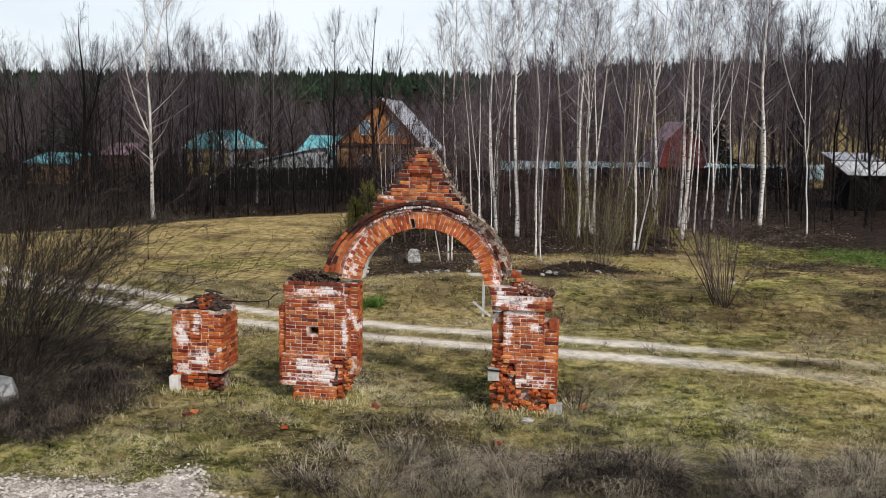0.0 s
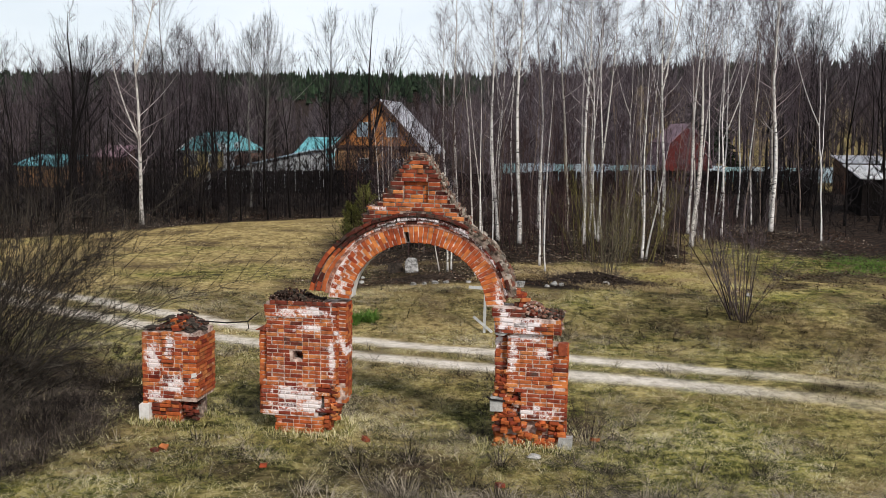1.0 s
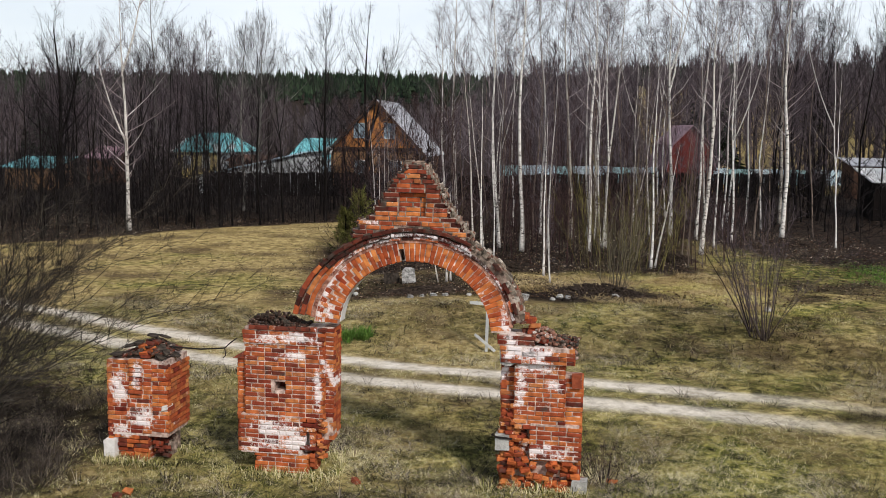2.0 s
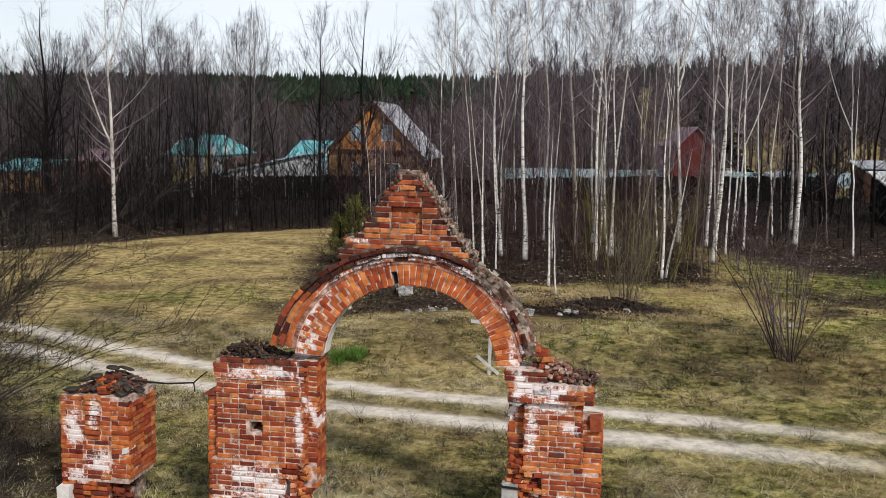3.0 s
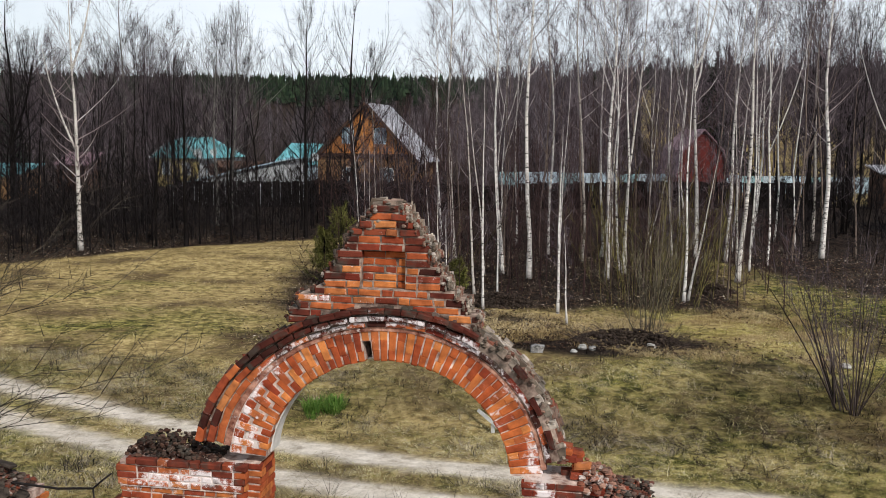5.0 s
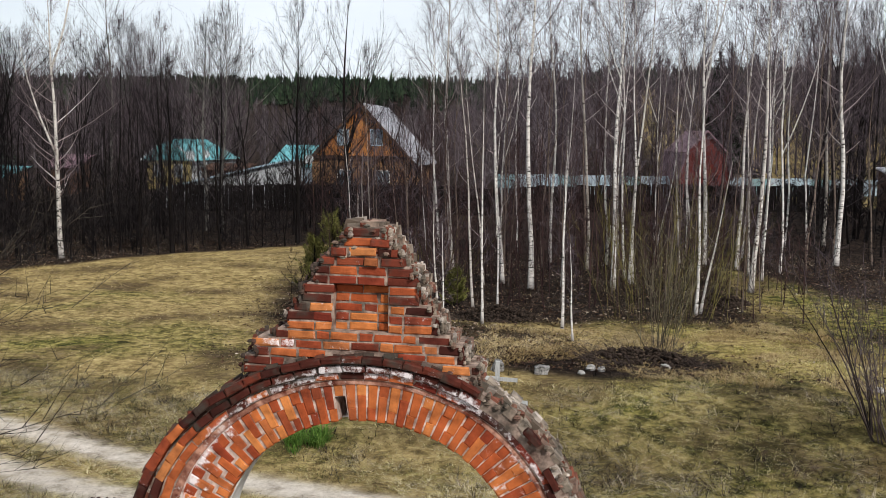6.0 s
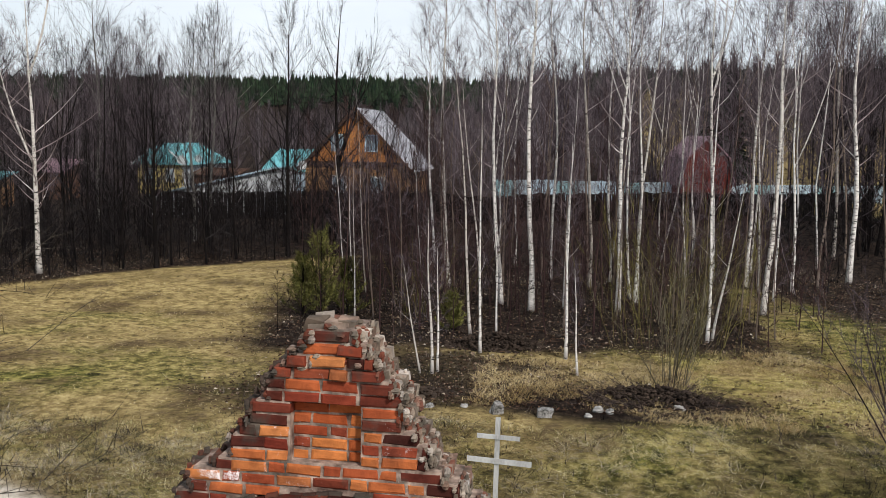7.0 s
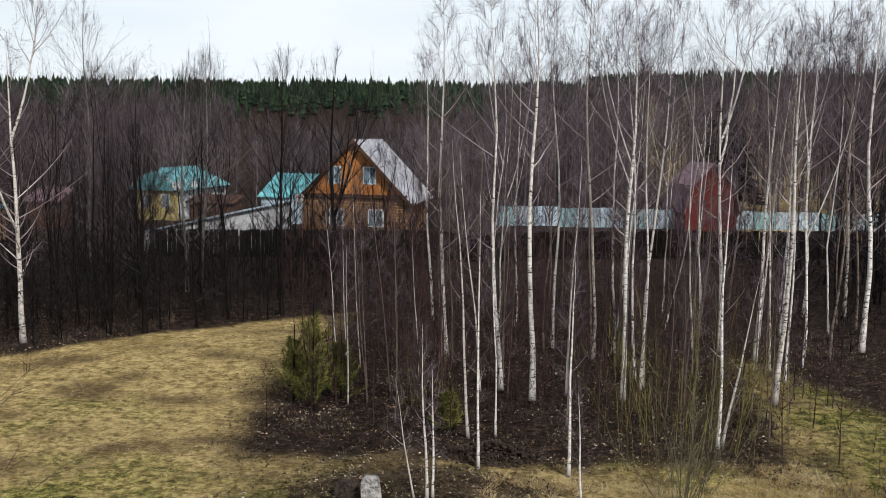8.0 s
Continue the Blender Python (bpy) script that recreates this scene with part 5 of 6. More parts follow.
def tree_meshes(shapes, mats):
    trunk, limb, twig = shapes
    k, cut = len(limb.v), len(limb.f)
    limb.v += twig.v
    limb.f += [tuple(q + k for q in f) for f in twig.f]
    me = limb.mesh("crown", mats[1])
    me.materials.append(mats[2])
    me.polygons.foreach_set("material_index", [0] * cut + [1] * (len(limb.f) - cut))
    return trunk.mesh("trunk", mats[0], True), me


def make_tree(name, label, group, meshes, m, category="tree"):
    ob = thing(name, label, category, group)
    for nm, me in zip(("trunk", "crown"), meshes):
        new(nm, me).parent = ob
    ob.matrix_basis = m
    return ob


BIRCH_MATS = (M_BIRCH, M_PALETWIG, M_TWIG)
DULL_MATS = (M_BIRCH_DULL, M_TWIG, M_TWIG)
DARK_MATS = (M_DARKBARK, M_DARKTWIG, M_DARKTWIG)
HAZE_MATS = (M_DARKBARK, M_PURPLETWIG, M_PURPLETWIG)


def planted(x, y, lean_x=0.0, lean_y=0.0, turn=0.0, size=1.0):
    """Where a tree stands, turned about its stem, then leaning: metres of lean over each metre of height."""
    m = Matrix.Translation((x, y, ground_z(x, y) - 0.05))
    lean = Matrix.Rotation(math.atan(lean_x), 4, 'Y') @ Matrix.Rotation(-math.atan(lean_y), 4, 'X')
    return m @ lean @ Matrix.Rotation(turn, 4, 'Z') @ Matrix.Scale(size, 4)


BIRCH = "slender white birch with bare upswept branches"


def birch(x, y, H, r, lx=0.0, ly=0.0, seed=0, first=0.36, limbs=32, reach=0.22, fork=False, label=BIRCH, mats=BIRCH_MATS):
    sh = tree_shapes(1000 + seed, H, r * 0.78, first, limbs, reach, radians(34), radians(58), 6, 6, H * 0.045, 0.0046, wander=0.035, fork=fork, droop=-0.15, thick=0.34)
    return make_tree("birch", label, "birches", tree_meshes(sh, mats), planted(x, y, lx, ly))


def sapling(x, y, H, r, lx=0.0, ly=0.0, seed=0, mats=BIRCH_MATS):
    sh = tree_shapes(2000 + seed, H, r, 0.22, 18, 0.15, radians(36), radians(52), 4, 4, H * 0.06, 0.0045, wander=0.02)
    return make_tree("birch_sapling", "thin pale birch sapling among scrub", "birch saplings", tree_meshes(sh, mats), planted(x, y, lx, ly))


DARKT = "dark bare alder with a spreading crown"


def alder(x, y, H, r, lx=0.0, ly=0.0, seed=0, first=0.16, limbs=40, reach=0.40, label=DARKT, fork=False, mats=DARK_MATS):
    sh = tree_shapes(3000 + seed, H, r * 0.85, first, limbs, reach, radians(36), radians(62), 7, 5, H * 0.045, 0.0055, fork=fork, wander=0.04, thick=0.36)
    return make_tree("alder", label, "alders", tree_meshes(sh, mats), planted(x, y, lx, ly))


def tree_kinds(n, seed, mats, H, r, first, limbs, reach, el0, el1, secs, fine, twig_r, fork=False, thick=0.28):
    return [tree_meshes(tree_shapes(seed + i, H, r, first * rng.uniform(0.7, 1.3), limbs, reach * rng.uniform(0.8, 1.25), radians(el0), radians(el1), secs, fine, H * 0.05, twig_r, fork=fork and i % 2 == 0, wander=0.055, thick=thick), mats) for i in range(n)]


def stand(name, label, group, kinds, n, spot, hs, H, seed):
    """Trees of a stand, each its own height, turn and lean."""
    g = random.Random(seed)
    for i in range(n):
        x, y = spot(g)
        k = g.uniform(*hs) / H
        m = planted(x, y, g.uniform(-0.06, 0.045), g.uniform(-0.03, 0.03), g.uniform(0, 6.28), k)
        make_tree(name, label, group, kinds[i % len(kinds)], m)


# the grove, tree by tree
birch(-25.7, 55.6, 13.6, 0.17, -0.035, 0, 1, 0.2, 64, 0.25, True, "tall white birch with spreading pale limbs at the field's edge")
birch(-6.6, 57.5, 16.0, 0.13, -0.03, 0, 2, 0.28, 38, 0.18, False, "white birch that keeps some dry catkins in its crown")
birch(-3.63, 51.4, 14.5, 0.11, -0.04, 0, 3)
birch(-2.39, 50.2, 15.5, 0.14, -0.024, 0, 4, 0.42, 30, 0.17)
birch(0.84, 50.9, 14.5, 0.12, -0.015, 0, 5)
birch(-0.22, 56.8, 16.5, 0.10, -0.035, 0, 6)
birch(-2.02, 59.0, 15.0, 0.10, -0.03, 0, 7)
birch(0.74, 58.5, 14.5, 0.09, -0.03, 0, 8)
birch(1.53, 52.6, 13.5, 0.075, -0.012, 0, 9, 0.5, 24)
birch(1.66, 52.9, 14.5, 0.085, 0.037, 0, 10, 0.5, 26)
birch(5.4, 60.0, 15.5, 0.14, -0.02, 0, 11, 0.38, 32, 0.24, True, "white birch with wide forked limbs")
birch(6.68, 58.4, 14.0, 0.115, 0.03, 0, 12, 0.45, 30)
birch(6.27, 51.7, 13.0, 0.14, 0.035, 0, 13, 0.5, 26)
birch(7.6, 63.0, 13.5, 0.07, 0.07, 0, 14, 0.5, 22)
birch(11.8, 61.3, 16.5, 0.17, -0.015, 0, 15, 0.3, 36, 0.21)
birch(13.2, 70.0, 17.0, 0.13, -0.02, 0, 16, 0.3, 30)
birch(4.24, 60.1, 13.0, 0.06, -0.04, 0, 17, 0.5, 20)
birch(4.8, 63.0, 12.5, 0.06, 0.0, 0, 18, 0.5, 20)
birch(3.3, 64.0, 12.0, 0.055, 0.15, 0, 19, 0.5, 16)
birch(-4.4, 51.3, 9.0, 0.06, -0.10, 0, 20, 0.5, 16)
birch(-8.6, 66.0, 14.0, 0.10, -0.03, 0, 21)
birch(9.8, 70.0, 15.0, 0.09, 0.02, 0, 22)
sapling(-3.5, 43.0, 8.0, 0.045, -0.015, 0, 1)
sapling(-4.15, 45.8, 9.5, 0.05, -0.07, 0, 2)
sapling(-3.3, 46.0, 7.5, 0.035, -0.03, 0, 3)
sapling(-1.2, 51.2, 9.0, 0.05, 0.024, 0, 4)
sapling(-0.92, 42.9, 6.5, 0.05, 0.0, 0, 5)
sapling(-0.55, 40.9, 3.2, 0.035, -0.05, 0, 6)
sapling(3.58, 46.3, 9.0, 0.06, -0.002, 0, 7)
sapling(3.76, 46.6, 5.5, 0.05, 0.157, 0, 8)
sapling(-4.55, 40.4, 4.8, 0.045, -0.045, 0, 9)
sapling(-4.43, 40.6, 3.6, 0.04, -0.02, 0, 10)
sapling(-4.9, 40.5, 3.4, 0.03, -0.16, 0, 11)
for i, (x, y, h, l) in enumerate(((-9.7, 51.0, 7.5, -0.093), (-7.8, 51.3, 7.5, -0.11), (-10.0, 55.5, 9.0, -0.06), (-8.5, 50.4, 6.5, -0.08), (-10.6, 55.4, 6.5, -0.04), (-9.0, 52.5, 8.0, -0.05), (-9.2, 50.2, 6.0, -0.02), (-8.0, 53.5, 8.0, -0.03), (-7.2, 54.0, 7.0, -0.06))):
    sapling(x, y, h, 0.032, l, 0, 20 + i, DULL_MATS if i % 2 else BIRCH_MATS)
for i in range(22):
    sapling(rng.uniform(-7, 6), rng.uniform(47, 56), rng.uniform(5, 10), rng.uniform(0.02, 0.035), rng.uniform(-0.08, 0.05), 0, 40 + i, DULL_MATS)
dull = tree_kinds(6, 1500, DULL_MATS, 13.0, 0.055, 0.3, 28, 0.24, 36, 58, 5, 5, 0.005, True)
pale = tree_kinds(4, 1520, BIRCH_MATS, 13.0, 0.055, 0.36, 26, 0.24, 36, 58, 5, 5, 0.0048, True)
stand("birch", "young grey-brown birch deep in the grove", "birches", dull, 19, lambda g: (g.uniform(-7, 15), g.uniform(54, 74)), (10, 15.5), 13.0, 31)
stand("birch", BIRCH, "birches", pale, 15, lambda g: (g.uniform(-6, 14), g.uniform(54, 72)), (11, 15), 13.0, 32)

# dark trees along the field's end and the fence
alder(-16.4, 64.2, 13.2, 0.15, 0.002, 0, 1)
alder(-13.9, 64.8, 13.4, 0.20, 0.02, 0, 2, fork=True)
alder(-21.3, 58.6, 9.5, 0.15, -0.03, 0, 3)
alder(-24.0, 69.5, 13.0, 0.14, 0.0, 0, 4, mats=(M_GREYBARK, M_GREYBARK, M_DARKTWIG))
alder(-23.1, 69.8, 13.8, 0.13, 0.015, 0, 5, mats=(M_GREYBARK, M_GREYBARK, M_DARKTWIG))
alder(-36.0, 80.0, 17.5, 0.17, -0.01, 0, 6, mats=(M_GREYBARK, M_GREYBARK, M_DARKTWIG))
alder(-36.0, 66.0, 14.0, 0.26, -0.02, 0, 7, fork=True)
def edge_spot(x0, x1, deep, power):
    """A place behind the field's edge, thickest along it."""
    def spot(g):
        x = g.uniform(x0, x1)
        e = field_edge(x) + 0.6
        return x, e + (min(e + deep, 83.0) - e) * g.random() ** power
    return spot


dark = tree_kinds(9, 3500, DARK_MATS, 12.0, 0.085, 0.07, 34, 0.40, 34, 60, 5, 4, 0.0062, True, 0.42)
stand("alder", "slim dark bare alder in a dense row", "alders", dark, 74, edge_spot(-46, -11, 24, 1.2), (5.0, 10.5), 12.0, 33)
haze = tree_kinds(7, 3600, HAZE_MATS, 12.0, 0.07, 0.12, 34, 0.36, 34, 58, 6, 5, 0.0056, True, 0.34)
stand("alder", "bare tree with a haze of brown twigs", "alders", haze, 58, lambda g: (-54 + 36 * g.random(), 66 + 20 * g.random()), (8.5, 13.0), 12.0, 35)
stand("alder", "bare tree with a haze of brown twigs", "alders", haze, 20, lambda g: (g.uniform(9, 34), g.uniform(66, 92)), (10, 15.5), 12.0, 36)
brown = tree_kinds(5, 3700, (M_SCRUB, M_SCRUB, M_SCRUB), 7.0, 0.026, 0.1, 24, 0.24, 42, 68, 4, 4, 0.0045, False, 0.34)
stand("young_birch", "thin brown birch whip in the undergrowth", "birch whips", brown, 84, lambda g: (g.uniform(-11.5, 5.5), g.uniform(45.5, 64)), (3.5, 8.5), 7.0, 37)
stand("alder", "dark bare tree at the wood's edge", "alders", dark, 22, lambda g: (g.uniform(10.5, 31), g.uniform(58, 86)), (7, 14.5), 12.0, 34)


def merged_trees(name, label, n, spot, hs, mat, seed, limbs=14, fine=8, twig_r=0.014, kinds=7, r=0.010, first=0.2, reach=0.2, el0=35, el1=65, category="woods", tall=None):
    """What nobody could count: bare trees or shrubs merged into one mesh."""
    g = random.Random(seed)
    proto = []
    mean = (hs[0] + hs[1]) / 2
    for i in range(kinds):
        a = Shape()
        for s in tree_shapes(5000 + seed * 50 + i, 1.0, r, first, limbs, reach, radians(el0), radians(el1), 0, fine, 0.09, twig_r / mean, wander=0.03, light=True):
            k = len(a.v)
            a.v += s.v
            a.f += [tuple(q + k for q in f) for f in s.f]
        proto.append((np.array(a.v), a.f))
    V, F, k = [], [], 0
    for i in range(n):
        x, y = spot(g)
        h = g.uniform(*hs) * (tall(x, y) if tall else 1.0)
        v, f = proto[i % kinds]
        c, s = math.cos(i * 1.7), math.sin(i * 1.7)
        p = np.empty_like(v)
        p[:, 0] = x + h * (c * v[:, 0] - s * v[:, 1]) + g.uniform(-0.06, 0.04) * h * v[:, 2]
        p[:, 1] = y + h * (s * v[:, 0] + c * v[:, 1])
        p[:, 2] = ground_z(x, y) - 0.1 + h * v[:, 2]
        V.append(p)
        F += [tuple(q + k for q in ff) for ff in f]
        k += len(v)
    me = bpy.data.meshes.new(name)
    me.from_pydata(np.concatenate(V).tolist(), [], F)
    me.materials.append(mat)
    return tagged(new(name, me), label, category, kind="stuff")


def wood_spot(g):
    while True:
        x, y = g.uniform(-95, 75), g.uniform(118, 215)
        if x < 2 or y > 138:
            return x, y


def wood_height(x, y):
    """Lower where the far conifers show over the wood."""
    u = x / y
    return 1.0 - 0.34 * smooth_step(-0.40, -0.32, u) * smooth_step(-0.08, -0.14, u) + 0.10 * smooth_step(0.1, 0.25, u)


merged_trees("bare_woods", "brown leafless woods behind the village", 430, wood_spot, (11.0, 15.5), M_BROWNWOOD, 1, 34, 8, 0.034, r=0.009, reach=0.27, el0=38, el1=72, tall=wood_height)
merged_trees("russet_woods", "russet leafless trees behind the red cottage", 190, lambda g: (g.uniform(-14, 70), g.uniform(124, 160)), (11, 17), M_REDWOOD, 6, 34, 8, 0.032, r=0.008, reach=0.25, el0=40, el1=72)
merged_trees("village_scrub", "brown garden scrub between the fences", 70, lambda g: (g.uniform(-12, 30), g.uniform(92, 112)), (2.0, 5.5), M_REDWOOD, 7, 14, 8, 0.022, r=0.008, first=0.05, reach=0.4, el0=38, el1=66)
merged_trees("scrub", "thicket of thin brown scrub under the birches", 420, lambda g: (g.uniform(-11.5, 9), 45.5 + 26 * g.random() ** 0.8), (0.6, 3.4), M_SCRUB, 2, 9, 7, 0.0075, 6, 0.007, reach=0.36, el0=34, el1=66)
# both thickets have their inner shade in the twig colour
merged_trees("dark_thicket", "shade-dark thicket along the field's edge and fence", 820, edge_spot(-48, -10.5, 22, 1.1), (1.2, 4.6), M_DARKTWIG, 3, 12, 9, 0.011, 7, 0.006, first=0.02, reach=0.5, el0=28, el1=66)
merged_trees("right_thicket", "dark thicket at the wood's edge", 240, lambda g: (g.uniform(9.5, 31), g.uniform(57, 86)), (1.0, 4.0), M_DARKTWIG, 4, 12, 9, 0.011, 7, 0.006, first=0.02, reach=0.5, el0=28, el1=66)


def conifers(n, seed):
    g, s = random.Random(seed), Shape()
    for i in range(n):
        x, y = g.uniform(-330, 220), 285 + 185 * g.random() ** 0.6
        h, z = g.uniform(6.0, 8.5) + (1.5 if g.random() < 0.05 else 0.0), ground_z(x, y) - 0.3
        w = h * g.uniform(0.15, 0.24)
        s.tube([(x, y, z), (x, y, z + h * 0.3)], [0.2, 0.15], 3)
        for t in range(4):
            z0, z1 = z + h * (0.12 + 0.19 * t), z + h * (0.46 + 0.18 * t)
            r = w * (1 - 0.2 * t)
            k = len(s.v)
            for q in range(6):
                a = 6.283 * q / 6 + t
                e = r * g.uniform(0.65, 1.1)
                s.v.append((x + e * math.cos(a), y + e * math.sin(a), z0 + g.uniform(-0.4, 0.4)))
            s.v.append((x, y, z1))
            for q in range(6):
                s.f.append((k + q, k + (q + 1) % 6, k + 6))
    return tagged(part("conifer_forest", s, M_SPRUCE), "distant dark green conifer forest on a rise", "forest", kind="stuff")


conifers(5200, 5)


def spruce(x, y, H, seed):
    """A spruce: a stem with whorls of drooping boughs, each a tapered frond of needles."""
    g = random.Random(seed)
    ob = thing("spruce", "tall dark spruce rising over the bare trees", "tree", "spruces")
    t = Shape()
    t.tube([(0, 0, 0), (0, 0, H)], [0.2, 0.02], 6)
    part("trunk", t, M_DARKBARK, ob)
    s = Shape()
    for i in range(260):
        u = 0.15 + 0.85 * (i / 260)
        L, a = H * 0.28 * (1.03 - u) * g.uniform(0.7, 1.2), g.uniform(0, 6.28)
        c, e = math.cos(a), math.sin(a)
        z = H * u
        w = 0.22 * L
        k = len(s.v)
        s.v += [(0, 0, z), (L * 0.5 * c - w * e, L * 0.5 * e + w * c, z - 0.1 * L), (L * 0.5 * c + w * e, L * 0.5 * e - w * c, z - 0.1 * L), (L * c, L * e, z - 0.3 * L + 0.1), (L * 0.5 * c, L * 0.5 * e, z - 0.30 * L)]
        s.f += [(k, k + 2, k + 3, k + 1), (k, k + 1, k + 4), (k, k + 4, k + 2), (k + 1, k + 3, k + 4), (k + 2, k + 4, k + 3)]
    part("crown", s, M_SPRUCE, ob)
    ob.location = (x, y, ground_z(x, y) - 0.2)


spruce(15.0, 134.0, 17.5, 1)
spruce(16.8, 137.0, 16.0, 2)
spruce(-56.0, 96.0, 11.0, 3)
spruce(-59.0, 99.0, 10.0, 4)


def bush(name, label, x, y, H, spread, stems, twigs, r, mat, twig_mat, seed, el=(45, 88), sub=2, twig_r=0.005, category="bush"):
    """Many stems from one stool, arching out, with side twigs."""
    g = random.Random(seed)
    a, b = Shape(), Shape()
    for i in range(stems):
        az, e = g.uniform(0, 6.28), radians(g.uniform(*el))
        L = H * g.uniform(0.6, 1.1) / max(math.sin(e), 0.55)
        st = (spread * g.uniform(0, 1) ** 0.5 * math.cos(az), spread * g.uniform(0, 1) ** 0.5 * math.sin(az), 0)
        q = branch(a, g, st, az, e, L, r * g.uniform(0.6, 1.2), g.uniform(-0.5, 0.15), 5, 4)
        for j in range(twigs):
            u = 0.2 + 0.8 * (j + g.random()) / twigs
            tw = branch(b, g, along(q, min(u, 0.99)), az + g.uniform(-1.5, 1.5), e + g.uniform(-0.7, 0.4), L * 0.24 * g.uniform(0.4, 1.2), twig_r * 1.4, g.uniform(-0.3, 0.3), 2, 3)
            for k in range(sub):
                b.spike(along(tw, g.uniform(0.2, 0.95)), az + g.uniform(-2, 2), e + g.uniform(-0.8, 0.5), L * 0.13 * g.uniform(0.4, 1.2), twig_r)
    ob = thing(name, label, category)
    part("stool", a, mat, ob)
    tagged(part("crown", b, twig_mat, ob), kind="stuff")
    ob.location = (x, y, ground_z(x, y) - 0.05)
    return ob


bush("leafless_bush", "big dark leafless bush beside the track", -14.6, 23.4, 3.9, 2.2, 105, 13, 0.016, M_BUSH, M_BUSH, 1, (28, 80), 6, 0.006)
bush("leafless_bush", "dense dark leafless bush at the meadow's edge", -17.6, 27.0, 4.4, 2.2, 75, 13, 0.018, M_BUSH, M_BUSH, 2, (30, 82), 6, 0.007)
bush("leafless_bush", "black leafless bush close to the boulder", -13.2, 21.9, 2.8, 1.5, 55, 11, 0.012, M_BUSH, M_BUSH, 12, (25, 80), 6, 0.006)
bush("low_bush", "low dark tangle of dead stems", -12.9, 20.6, 1.7, 1.6, 70, 10, 0.010, M_BUSH, M_BUSH, 3, (12, 70), 3, 0.005)
bush("round_bush", "leafless bush with many fanned stems", 6.25, 33.4, 4.1, 0.45, 26, 9, 0.019, M_GREYBUSH, M_TWIG, 4, (57, 88), 4, 0.0045)
bush("willow_bush", "olive green willow bush with upright stems", 2.4, 45.2, 4.4, 2.1, 46, 8, 0.009, M_WILLOW, M_WILLOW, 5, (66, 89), 3, 0.005)
bush("grey_bush", "grey leafless bush growing on a rubble heap", 1.9, 40.4, 3.4, 0.5, 26, 10, 0.012, M_OLIVEBUSH, M_OLIVEBUSH, 6, (58, 88), 3, 0.0045)
bush("olive_bush", "young olive bush under the birches", -6.2, 50.0, 3.4, 1.2, 30, 8, 0.012, M_WILLOW, M_SCRUB, 7, (58, 88), 2, 0.006)
bush("dead_bush", "heap of dark dry brushwood", 1.3, 38.3, 0.55, 1.4, 130, 7, 0.007, M_DARKTWIG, M_GREYBUSH, 8, (6, 45), 2, 0.004)
bush("dead_bush", "low purple-brown tangle by the track", -11.4, 25.6, 0.55, 0.9, 60, 5, 0.007, M_SCRUB, M_SCRUB, 9, (10, 50), 1, 0.004)
bush("dry_shrub", "low dry shrub in the grass", 3.4, 30.6, 0.45, 1.3, 50, 5, 0.006, M_SCRUB, M_SCRUB, 10, (12, 55), 1, 0.004)
bush("dry_shrub", "dark dry shrub beside the gate pier", 1.45, 21.6, 0.7, 0.25, 26, 6, 0.007, M_DARKTWIG, M_SCRUB, 11, (35, 85), 1, 0.004)


def young_pine(x, y, H, seed):
    g = random.Random(seed)
    ob = thing("young_pine", "bushy olive green young pine at the grove's edge", "tree", "young pines")
    t, s = Shape(), Shape()
    t.tube([(0, 0, 0), (0.05, 0, H)], [0.06, 0.015], 6)
    part("trunk", t, M_DARKBARK, ob)
    for i in range(80):
        u = 0.04 + 0.9 * g.random()
        az = g.uniform(0, 6.28)
        L = H * 0.36 * (1.15 - 0.8 * u) * g.uniform(0.45, 1.25)
        q = branch(s, g, (0, 0, H * u * 0.8), az, radians(g.uniform(15, 62)), L, 0.012, 0.6, 4, 3)
        for j in range(60):
            p = along(q, min(0.999, 0.2 + 0.8 * g.random() ** 0.7))
            s.spike(p, az + g.uniform(-1.8, 1.8), g.uniform(0.0, 1.3), g.uniform(0.10, 0.24), 0.013)
    part("crown", s, M_NEEDLE, ob)
    ob.location = (x, y, ground_z(x, y) - 0.05)


young_pine(-10.3, 49.3, 4.2, 1)
young_pine(-11.2, 49.9, 3.0, 2)
young_pine(-9.6, 50.6, 2.8, 4)
young_pine(-4.9, 46.5, 1.6, 3)

# ---------- grave plots ----------
def cross():
    c = thing("grave_cross", "weathered grey orthodox grave cross in the grass", "cross")
    c.matrix_basis = planted(-1.88, 31.0, 0.01, 0)
    for nm, x0, x1, z0, z1, ry in (("post", -0.04, 0.04, 0.0, 2.24, 0), ("top_bar", -0.38, 0.38, 1.86, 1.94, 1), ("main_bar", -0.57, 0.57, 1.42, 1.51, 3), ("foot_bar", -0.38, 0.38, -0.04, 0.04, 38)):
        s = Shape()
        s.box(x0, x1, -0.025 if nm == "post" else -0.055, 0.025 if nm == "post" else -0.028, z0, z1, 0.004, rng)
        o = part(nm, s, M_PALEWOOD, c)
        if nm == "foot_bar":
            o.matrix_basis = pose(-0.05, 0, 0.32, 0, 38, 0)
        else:
            o.matrix_basis = pose(0, 0, 0, 0, ry * 0.6, 0)


cross()


